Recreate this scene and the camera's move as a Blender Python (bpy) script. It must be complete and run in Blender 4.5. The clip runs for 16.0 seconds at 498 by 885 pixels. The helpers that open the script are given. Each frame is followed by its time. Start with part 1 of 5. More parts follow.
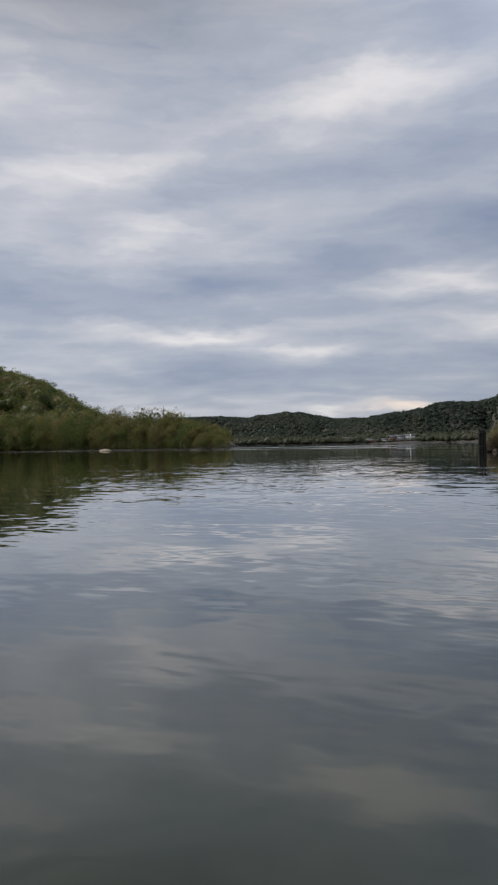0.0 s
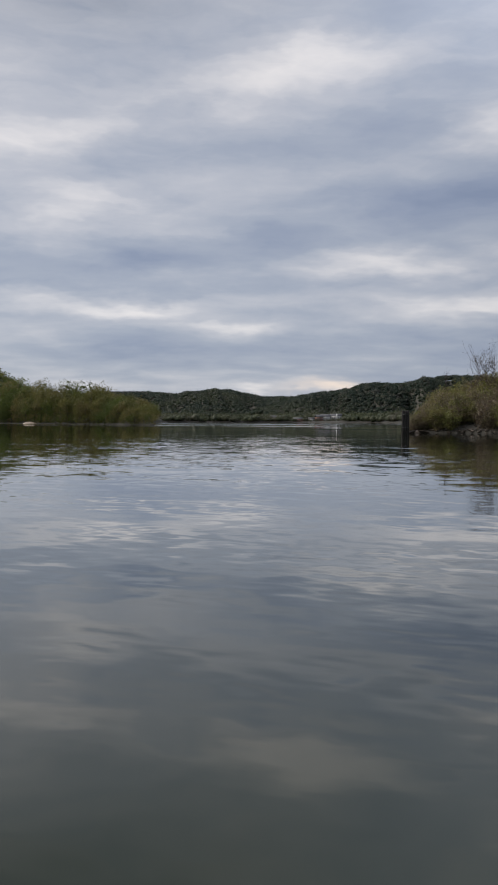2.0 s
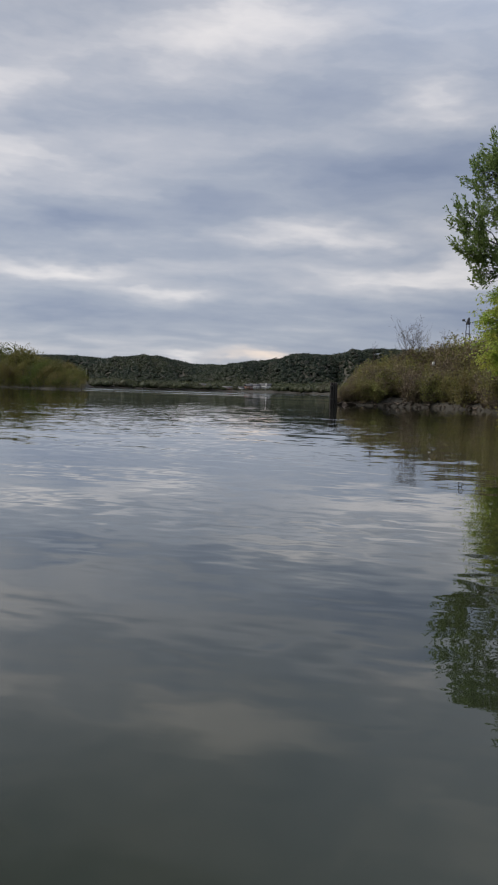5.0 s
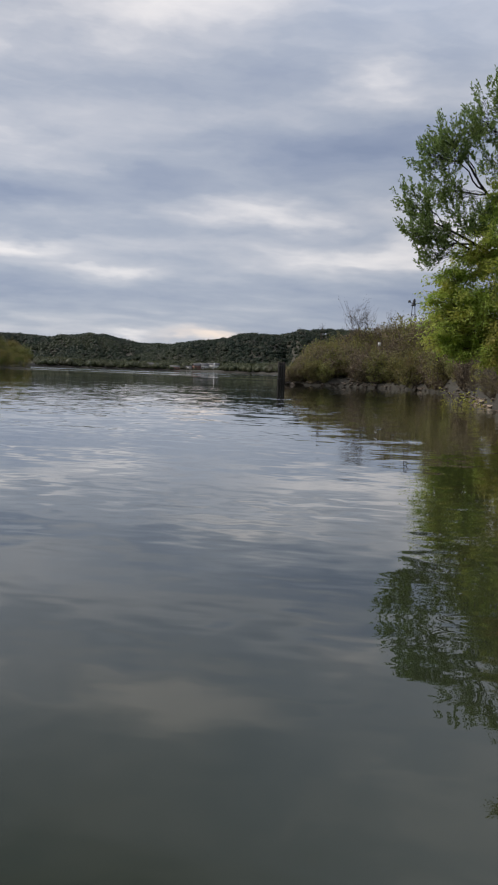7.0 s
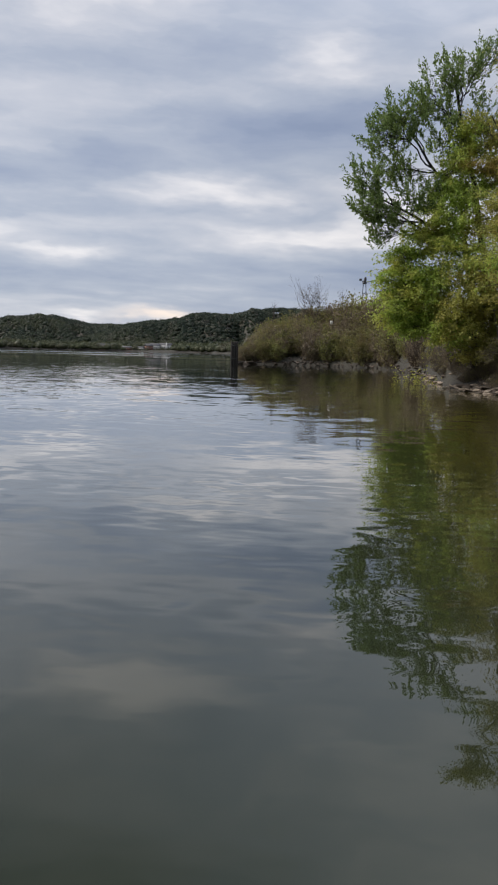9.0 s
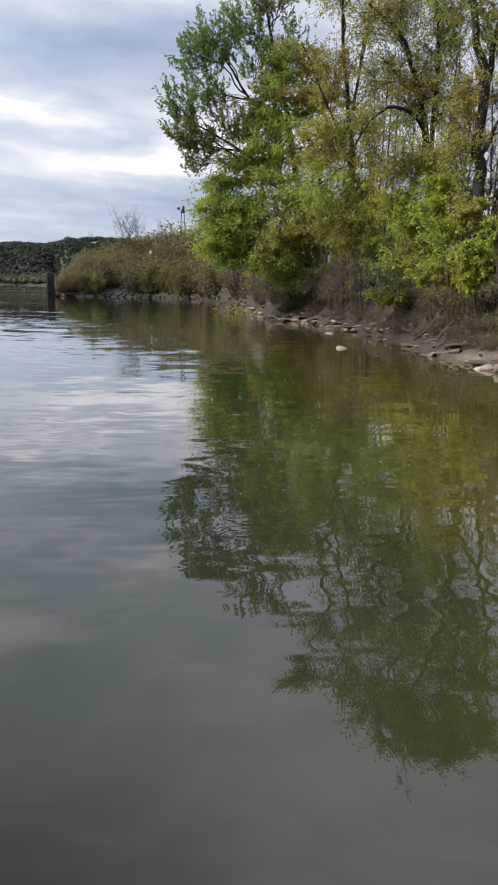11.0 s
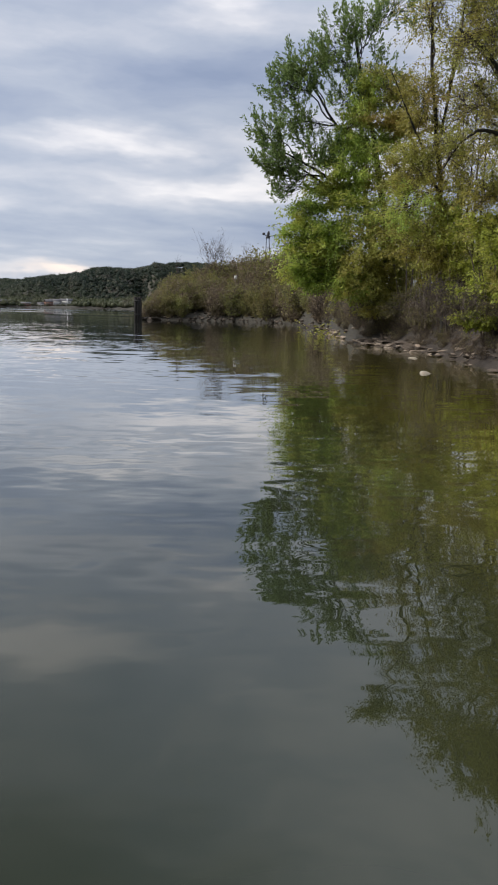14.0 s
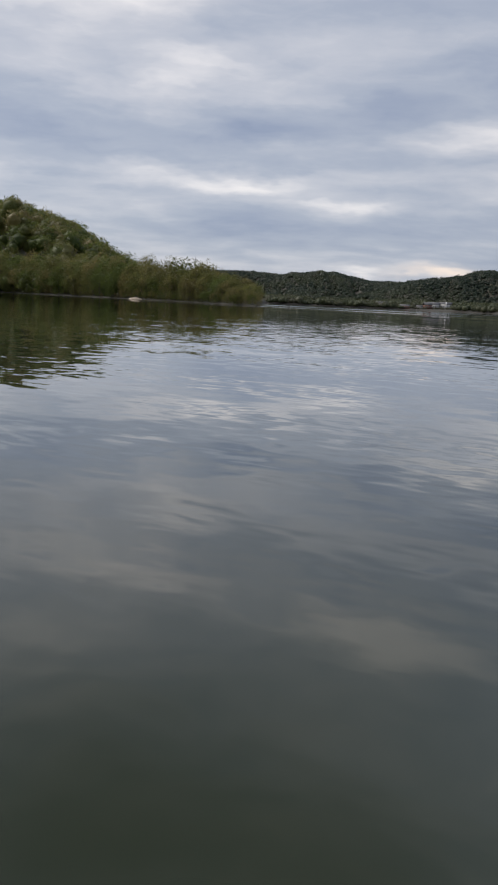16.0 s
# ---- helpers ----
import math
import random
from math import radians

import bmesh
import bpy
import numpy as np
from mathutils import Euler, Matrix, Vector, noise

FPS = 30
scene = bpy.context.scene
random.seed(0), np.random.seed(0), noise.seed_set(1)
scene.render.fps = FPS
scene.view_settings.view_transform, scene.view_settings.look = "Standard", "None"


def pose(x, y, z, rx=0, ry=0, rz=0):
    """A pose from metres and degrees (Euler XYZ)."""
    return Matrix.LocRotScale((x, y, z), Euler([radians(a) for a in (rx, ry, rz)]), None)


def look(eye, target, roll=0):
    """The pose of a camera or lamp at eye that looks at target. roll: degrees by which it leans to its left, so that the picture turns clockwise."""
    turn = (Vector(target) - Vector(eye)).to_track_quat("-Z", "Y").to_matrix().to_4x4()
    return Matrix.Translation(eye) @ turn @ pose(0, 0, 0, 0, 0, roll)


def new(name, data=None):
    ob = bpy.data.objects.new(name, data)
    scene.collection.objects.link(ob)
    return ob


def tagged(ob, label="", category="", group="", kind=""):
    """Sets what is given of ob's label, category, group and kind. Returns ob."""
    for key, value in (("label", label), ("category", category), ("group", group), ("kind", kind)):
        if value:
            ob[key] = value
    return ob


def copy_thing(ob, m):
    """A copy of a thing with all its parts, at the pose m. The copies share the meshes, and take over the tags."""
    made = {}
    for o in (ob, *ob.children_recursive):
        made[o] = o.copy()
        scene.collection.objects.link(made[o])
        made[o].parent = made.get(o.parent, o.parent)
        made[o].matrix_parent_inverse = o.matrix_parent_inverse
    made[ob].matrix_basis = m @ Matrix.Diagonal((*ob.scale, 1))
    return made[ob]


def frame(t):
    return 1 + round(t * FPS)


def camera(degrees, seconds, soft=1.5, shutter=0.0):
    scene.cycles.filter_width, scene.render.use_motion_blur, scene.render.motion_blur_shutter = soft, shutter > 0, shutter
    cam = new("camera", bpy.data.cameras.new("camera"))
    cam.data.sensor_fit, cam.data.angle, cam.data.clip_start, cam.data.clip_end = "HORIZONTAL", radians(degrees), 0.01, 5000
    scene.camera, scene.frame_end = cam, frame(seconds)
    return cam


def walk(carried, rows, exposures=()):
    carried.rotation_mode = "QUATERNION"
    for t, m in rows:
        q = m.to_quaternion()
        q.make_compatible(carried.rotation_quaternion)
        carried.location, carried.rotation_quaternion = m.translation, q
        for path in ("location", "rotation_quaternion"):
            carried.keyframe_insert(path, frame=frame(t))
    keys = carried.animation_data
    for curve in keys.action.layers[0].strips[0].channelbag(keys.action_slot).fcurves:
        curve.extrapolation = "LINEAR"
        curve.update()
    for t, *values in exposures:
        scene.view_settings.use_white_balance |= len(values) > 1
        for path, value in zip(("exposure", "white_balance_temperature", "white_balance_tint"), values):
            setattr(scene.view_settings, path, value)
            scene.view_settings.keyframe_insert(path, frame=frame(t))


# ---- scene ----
cam = camera(35.83, 16.0, 2.1)
EYE = 2.0
SKY, SUN, SUN_EL, SUN_AZ = 1.08, 3.1, 45.0, -62.0
EXPOSURES = [(0, 0.02), (4, 0.02), (6.5, 0.06), (8, 0.28), (10.5, 0.28), (11, 0.72), (11.5, 0.9), (12, 0.92), (13, 0.88), (13.5, 0.78), (14, 0.44), (14.5, 0.3), (15.2, 0.18), (16, 0.16)]
PATH = [
    (0, pose(0, 0, EYE, 90.16, 1.15, 0.00)),
    (0.5, pose(0, 0, EYE, 90.09, 0.75, -2.90)),
    (1, pose(0, 0, EYE, 89.67, 0.14, -4.20)),
    (1.5, pose(0, 0, EYE, 89.02, 0.10, -4.85)),
    (2, pose(0, 0, EYE, 88.39, -0.14, -5.36)),
    (2.5, pose(0, 0, EYE, 87.99, -0.27, -5.86)),
    (3, pose(0, 0, EYE, 87.52, -0.65, -6.55)),
    (3.5, pose(0, 0, EYE, 86.84, -1.32, -7.75)),
    (4, pose(0, 0, EYE, 86.27, -1.63, -9.21)),
    (6.3, pose(0, 0, EYE, 85.96, -1.54, -12.10)),
    (6.5, pose(0, 0, EYE, 85.62, -1.58, -12.65)),
    (7, pose(0, 0, EYE, 84.74, -1.97, -14.44)),
    (7.5, pose(0, 0, EYE, 84.40, -2.31, -16.05)),
    (8, pose(0, 0, EYE, 84.15, -1.77, -17.11)),
    (10.3, pose(0, 0, EYE, 80.63, -0.67, -21.91)),
    (10.5, pose(0, 0, EYE, 80.07, -0.83, -24.62)),
    (11, pose(0, 0, EYE, 78.60, -0.95, -31.01)),
    (11.5, pose(0, 0, EYE, 77.01, -1.10, -34.78)),
    (12, pose(0, 0, EYE, 75.79, -1.34, -38.19)),
    (12.5, pose(0, 0, EYE, 76.06, -1.31, -40.93)),
    (13, pose(0, 0, EYE, 77.51, -1.01, -40.55)),
    (13.5, pose(0, 0, EYE, 79.19, -0.87, -33.61)),
    (14, pose(0, 0, EYE, 80.23, -1.08, -24.93)),
    (14.5, pose(0, 0, EYE, 80.39, -1.45, -16.25)),
    (15, pose(0, 0, EYE, 80.12, -1.66, -8.91)),
    (15.5, pose(0, 0, EYE, 79.71, -2.34, -3.60)),
    (16, pose(0, 0, EYE, 79.59, -2.57, 2.29)),
]
walk(cam, PATH, EXPOSURES)

# ---- sky, sun ----
world = bpy.data.worlds.new("cloudy_sky")
scene.world = world
world.use_nodes = True


class Nodes:
    """A thin wrapper that adds nodes to a tree and links values or sockets to their inputs."""

    def __init__(self, tree):
        self.tree = tree

    def fill(self, n, ins, out):
        for k, v in (ins.items() if isinstance(ins, dict) else enumerate(ins)):
            if isinstance(v, bpy.types.NodeSocket):
                self.tree.links.new(v, n.inputs[k])
            else:
                n.inputs[k].default_value = v
        return n.outputs[out]

    def put(self, kind, ins=(), out=0):
        return self.fill(self.tree.nodes.new(kind), ins, out)

    def math(self, op, *ins):
        n = self.tree.nodes.new("ShaderNodeMath")
        n.operation = op
        return self.fill(n, ins, 0)

    def vec(self, op, *ins):
        n = self.tree.nodes.new("ShaderNodeVectorMath")
        n.operation = op
        return self.fill(n, ins, 1 if op in ("DOT_PRODUCT", "LENGTH") else 0)

    def noise(self, vector, scale, detail=4.0, rough=0.55, distortion=0.0, out=0):
        return self.put("ShaderNodeTexNoise", {"Vector": vector, "Scale": scale, "Detail": detail, "Roughness": rough,
                                               "Distortion": distortion}, out)

    def ramp(self, fac, *stops):
        n = self.tree.nodes.new("ShaderNodeValToRGB")
        e = n.color_ramp.elements
        while len(e) < len(stops):
            e.new(1.0)
        for k, (p, c) in enumerate(stops):
            e[k].position = p
            e[k].color = (*c, 1) if len(c) == 3 else c
        self.tree.links.new(fac, n.inputs[0])
        return n.outputs[0]

    def mix(self, fac, a, b, blend="MIX"):
        n = self.tree.nodes.new("ShaderNodeMix")
        n.data_type, n.blend_type = "RGBA", blend
        for k, v in ((0, fac), (6, a), (7, b)):
            if isinstance(v, bpy.types.NodeSocket):
                self.tree.links.new(v, n.inputs[k])
            else:
                n.inputs[k].default_value = (*v, 1) if isinstance(v, tuple) and len(v) == 3 else v
        return n.outputs[2]


# cloud banks: bearing, elevation, half width, half height (degrees), brightness
CLOUDS = [
    (-13.5, 18.8, 5.0, 1.5, 0.34), (-8.0, 16.2, 4.0, 0.8, 0.22), (-10.0, 14.0, 5.0, 0.8, 0.14), (-5.0, 8.3, 3.4, 0.5, 0.28),
    (4.6, 7.0, 3.2, 0.4, 0.27), (9.5, 24.3, 4.5, 1.4, 0.34), (2.0, 22.6, 4.0, 1.2, 0.18), (-5.0, 22.0, 2.6, 0.9, 0.16),
    (-15.0, 23.5, 4.0, 1.2, 0.12), (15.5, 11.3, 4.5, 0.7, 0.28), (21.5, 8.3, 5.5, 0.6, 0.25), (5.8, 2.3, 1.2, 0.35, 0.25),
    (23.5, 20.3, 2.6, 1.3, 0.26), (55.0, 6.5, 6.0, 1.6, 0.26), (31.0, 9.5, 6.0, 1.0, 0.2), (-19.0, 8.0, 4.0, 0.6, 0.12),
    (-15.0, 10.6, 6.0, 1.0, -0.26), (-1.5, 11.4, 4.5, 0.8, -0.24), (8.5, 13.0, 3.8, 0.7, -0.24), (15.5, 15.6, 4.5, 1.0, -0.24),
    (3.0, 18.5, 5.0, 1.6, -0.12), (15.0, 20.0, 4.0, 1.6, -0.14), (2.0, 4.8, 16.0, 1.0, -0.12), (24.0, 5.4, 6.0, 1.0, -0.22),
    (27.0, 16.0, 4.5, 1.2, -0.26), (-20.0, 13.0, 4.0, 1.0, -0.16),
]
w = Nodes(world.node_tree)
ray = w.put("ShaderNodeTexCoord")
sep = world.node_tree.nodes.new("ShaderNodeSeparateXYZ")
world.node_tree.links.new(ray, sep.inputs[0])
bearing = w.math("MULTIPLY", w.math("ARCTAN2", sep.outputs[0], sep.outputs[1]), 57.2958)
height = w.math("MULTIPLY", w.math("ARCSINE", sep.outputs[2]), 57.2958)
# the cloud deck as a plane overhead
lift = w.math("ADD", w.math("MAXIMUM", sep.outputs[2], 0.0), 0.15)
deck = w.put("ShaderNodeCombineXYZ", (w.math("DIVIDE", sep.outputs[0], lift), w.math("DIVIDE", sep.outputs[1], lift), 0.0))
deck = w.vec("MULTIPLY", deck, (0.62, 1.0, 1.0))
big = w.noise(deck, 1.35, 4.0, 0.5, 0.5)
fine = w.noise(deck, 3.6, 4.0, 0.52, 0.3)
warp = w.put("ShaderNodeCombineXYZ", (bearing, height, 0.0))
wob = w.noise(w.vec("MULTIPLY", warp, (0.13, 0.38, 1.0)), 1.0, 4.0, 0.58, 0.0, 1)
wob = w.vec("MULTIPLY", w.vec("SUBTRACT", wob, (0.5, 0.5, 0.5)), (9.0, 3.4, 0.0))
warp = w.vec("ADD", warp, wob)
total = w.math("MULTIPLY_ADD", w.math("SUBTRACT", big, 0.5), 0.9, 0.55)
total = w.math("MULTIPLY_ADD", w.math("SUBTRACT", fine, 0.5), 0.5, total)
lump = w.noise(w.vec("MULTIPLY", warp, (0.11, 0.26, 1.0)), 1.0, 5.0, 0.55, 0.3)
total = w.math("MULTIPLY_ADD", w.math("SUBTRACT", lump, 0.5), 0.42, total)
# thin torn layers that lie level along the horizon
torn = w.noise(w.vec("MULTIPLY", warp, (0.07, 0.46, 1.0)), 1.0, 5.0, 0.52, 0.3)
total = w.math("MULTIPLY_ADD", w.math("SUBTRACT", torn, 0.5), 0.52, total)
for az, el, saz, sel, amount in CLOUDS:
    q = w.vec("MULTIPLY", w.vec("SUBTRACT", warp, (az, el, 0.0)), (0.72 / saz, 0.80 / sel, 0.0))
    g = w.math("POWER", 0.42, w.vec("DOT_PRODUCT", q, q))
    total = w.math("MULTIPLY_ADD", g, 1.25 * amount, total)
cloud = w.ramp(total, (0.0, (0.215, 0.258, 0.365)), (0.15, (0.255, 0.297, 0.40)), (0.45, (0.35, 0.385, 0.465)), (0.69, (0.475, 0.49, 0.545)), (1.0, (0.74, 0.715, 0.72)))
# the warm break in the cloud over the valley
q = w.vec("MULTIPLY", w.vec("SUBTRACT", warp, (11.2, 2.5, 0.0)), (1 / 2.4, 1 / 0.34, 0.0))
cloud = w.mix(w.math("POWER", 0.42, w.vec("DOT_PRODUCT", q, q)), cloud, (0.80, 0.69, 0.62))
air = world.node_tree.nodes.new("ShaderNodeTexSky")
air.sky_type, air.sun_disc, air.sun_elevation, air.sun_rotation = "NISHITA", False, radians(SUN_EL), radians(SUN_AZ)
clear = air.outputs[0]
clear = w.mix(1.0, clear, (0.1, 0.1, 0.1), "MULTIPLY")
sky = w.mix(0.93, clear, cloud)
# an overcast deck is brighter towards the zenith
over = w.math("MULTIPLY_ADD", w.put("ShaderNodeMapRange", {0: height, 1: 50.0, 2: 80.0, 3: 0.0, 4: 1.0}), 0.8, 1.0)
# added sky patches, mostly above the view, set to darken or brighten the water
for az, el, saz, sel, amount in ((-14.0, 36.5, 16.0, 7.0, -0.6), (14.0, 42.0, 17.0, 8.0, -0.6), (44.0, 41.0, 24.0, 11.0, 1.0), (27.0, 32.0, 13.0, 8.0, 0.22), (44.0, 9.0, 20.0, 13.0, -0.16)):
    q = w.vec("MULTIPLY", w.vec("SUBTRACT", warp, (az, el, 0.0)), (1 / saz, 1 / sel, 0.0))
    over = w.math("MULTIPLY_ADD", w.math("POWER", 0.42, w.vec("DOT_PRODUCT", q, q)), amount, over)
sky = w.mix(1.0, sky, w.put("ShaderNodeCombineXYZ", (over, over, over)), "MULTIPLY")
bg = world.node_tree.nodes["Background"]
world.node_tree.links.new(sky, bg.inputs[0])
bg.inputs[1].default_value = SKY

sun_data = bpy.data.lights.new("sun", "SUN")
sun_data.energy, sun_data.angle, sun_data.color = SUN, radians(35), (1.0, 0.95, 0.88)
sun = new("sun", sun_data)
sun.matrix_world = look((0, 0, 60), Vector((0, 0, 60)) - Vector((math.sin(radians(SUN_AZ)) * math.cos(radians(SUN_EL)),
                        math.cos(radians(SUN_AZ)) * math.cos(radians(SUN_EL)), math.sin(radians(SUN_EL)))))


# ---- materials ----
def material(name):
    m = bpy.data.materials.new(name)
    m.use_nodes = True
    return m, Nodes(m.node_tree), m.node_tree.nodes["Principled BSDF"]


def link(m, socket, node, name):
    m.node_tree.links.new(socket, node.inputs[name])


def leaf_material(name, dark, light, tip, through_light=0.52, patch_size=0.55):
    m, n, b = material(name)
    isle = n.put("ShaderNodeNewGeometry", out=8)
    pos = n.put("ShaderNodeNewGeometry", out=0)
    patch = n.noise(pos, patch_size, 3.0)
    col = n.mix(isle, dark, light)
    col = n.mix(n.ramp(patch, (0.45, (0, 0, 0)), (0.68, (1, 1, 1))), col, tip)
    link(m, col, b, "Base Color")
    b.inputs["Roughness"].default_value = 0.55
    b.inputs["Specular IOR Level"].default_value = 0.3
    t = n.put("ShaderNodeBsdfTranslucent", {"Color": col})
    out = m.node_tree.nodes["Material Output"]
    mixed = n.put("ShaderNodeMixShader", (through_light, b.outputs[0], t))
    m.node_tree.links.new(mixed, out.inputs[0])
    return m


def rough_material(name, dark, light, scale, stain, bump=0.4, rough=0.85, stretch=(1, 1, 1)):
    m, n, b = material(name)
    pos = n.vec("MULTIPLY", n.put("ShaderNodeNewGeometry", out=0), stretch)
    grain = n.noise(pos, scale, 8.0, 0.65)
    wide = n.noise(pos, scale * 0.13, 4.0)
    col = n.ramp(grain, (0.3, dark), (0.72, light))
    col = n.mix(n.ramp(wide, (0.42, (0, 0, 0)), (0.68, (1, 1, 1))), col, stain)
    tone = n.math("MULTIPLY_ADD", n.put("ShaderNodeObjectInfo", out=5), 0.5, 0.75)
    col = n.mix(1.0, col, n.put("ShaderNodeCombineXYZ", (tone, tone, tone)), "MULTIPLY")
    link(m, col, b, "Base Color")
    b.inputs["Roughness"].default_value = rough
    bp = n.put("ShaderNodeBump", {"Strength": bump, "Distance": 0.6 / scale, "Height": grain})
    link(m, bp, b, "Normal")
    return m


M_BARK = rough_material("dark_bark", (0.008, 0.006, 0.005), (0.030, 0.024, 0.019), 14, (0.014, 0.014, 0.010), 0.7, stretch=(1, 1, 0.25))
M_TWIG = rough_material("grey_brown_twig", (0.035, 0.026, 0.02), (0.115, 0.09, 0.068), 9, (0.062, 0.046, 0.036), 0.2)
M_DRY = rough_material("dry_vine", (0.04, 0.029, 0.021), (0.125, 0.092, 0.068), 9, (0.07, 0.052, 0.04), 0.2)
M_DRIFT = rough_material("weathered_driftwood", (0.10, 0.075, 0.055), (0.30, 0.235, 0.18), 11, (0.07, 0.052, 0.04), 0.6)
M_MAPLE = leaf_material("dark_maple_leaf", (0.10, 0.16, 0.05), (0.24, 0.32, 0.11), (0.19, 0.25, 0.07), 0.45)
M_GREEN = leaf_material("fresh_green_leaf", (0.20, 0.30, 0.048), (0.47, 0.58, 0.12), (0.44, 0.425, 0.085), 0.48)
M_OCHRE = leaf_material("budding_ochre_leaf", (0.20, 0.19, 0.042), (0.40, 0.37, 0.09), (0.33, 0.24, 0.07), 0.45)
M_OLIVE = leaf_material("olive_leaf", (0.195, 0.205, 0.043), (0.43, 0.43, 0.10), (0.37, 0.31, 0.072), 0.45)
M_LIME = leaf_material("lime_leaf", (0.19, 0.24, 0.032), (0.50, 0.54, 0.095), (0.38, 0.39, 0.065), 0.4)
M_SCRUB = leaf_material("scrub_leaf", (0.11, 0.11, 0.035), (0.26, 0.245, 0.08), (0.20, 0.16, 0.07), 0.4)
M_SCRUB_DRY = leaf_material("dry_scrub_leaf", (0.12, 0.085, 0.055), (0.26, 0.2, 0.13), (0.17, 0.15, 0.07), 0.2)
M_HERB_DULL = leaf_material("dull_shrub_leaf", (0.12, 0.135, 0.035), (0.27, 0.28, 0.08), (0.22, 0.2, 0.07), 0.4)
M_HERB = leaf_material("herb_leaf", (0.07, 0.115, 0.025), (0.17, 0.24, 0.05), (0.16, 0.17, 0.05), 0.45, 1.6)
M_STRAW = leaf_material("straw_blade", (0.20, 0.17, 0.08), (0.34, 0.29, 0.14), (0.16, 0.20, 0.05))
M_WOOD_GREEN = leaf_material("wood_leaf", (0.045, 0.068, 0.012), (0.115, 0.14, 0.03), (0.125, 0.105, 0.036), 0.5, 0.035)
M_WOOD_BUD = leaf_material("budding_wood_leaf", (0.12, 0.102, 0.034), (0.216, 0.18, 0.066), (0.138, 0.15, 0.036), 0.5, 0.035)
# far hill leaves carry a slight blue haze in their base colour
M_FAR = leaf_material("far_wood_leaf", (0.018, 0.031, 0.020), (0.030, 0.046, 0.028), (0.064, 0.074, 0.036), 0.45, 0.0045)
M_FAR_BUD = leaf_material("far_budding_leaf", (0.04, 0.043, 0.03), (0.056, 0.057, 0.036), (0.05, 0.064, 0.03), 0.25, 0.008)
M_FAR_BANK = leaf_material("far_bank_leaf", (0.045, 0.058, 0.028), (0.085, 0.095, 0.042), (0.08, 0.075, 0.045), 0.25, 0.02)
M_ROCK = rough_material("sandstone", (0.15, 0.115, 0.085), (0.40, 0.335, 0.265), 7, (0.23, 0.17, 0.125), 0.6)
M_DARK_ROCK = rough_material("damp_brown_rock", (0.034, 0.025, 0.018), (0.12, 0.092, 0.07), 7, (0.062, 0.046, 0.032), 0.6)
M_PALE_ROCK = rough_material("pale_dry_stone", (0.20, 0.17, 0.135), (0.40, 0.355, 0.29), 8, (0.25, 0.21, 0.165), 0.5)
M_PILE = rough_material("tarred_timber", (0.006, 0.005, 0.004), (0.024, 0.020, 0.016), 5, (0.013, 0.010, 0.008), 0.7, stretch=(1, 1, 0.2))
M_STEEL = rough_material("dark_steel", (0.012, 0.013, 0.016), (0.035, 0.037, 0.042), 6, (0.03, 0.024, 0.02), 0.1, 0.5)
M_WHITE = rough_material("white_paint", (0.52, 0.52, 0.51), (0.68, 0.68, 0.66), 2, (0.48, 0.46, 0.44), 0.05, 0.6)
M_BRICK = rough_material("red_brown_siding", (0.16, 0.075, 0.055), (0.26, 0.13, 0.10), 2, (0.2, 0.12, 0.09), 0.05)
M_ROOF = rough_material("grey_roofing", (0.05, 0.05, 0.055), (0.12, 0.12, 0.13), 2, (0.08, 0.075, 0.075), 0.1)
M_PANE = material("dark_window_glass")[0]
M_PANE.node_tree.nodes["Principled BSDF"].inputs["Base Color"].default_value = (0.02, 0.022, 0.025, 1)
M_PANE.node_tree.nodes["Principled BSDF"].inputs["Roughness"].default_value = 0.08


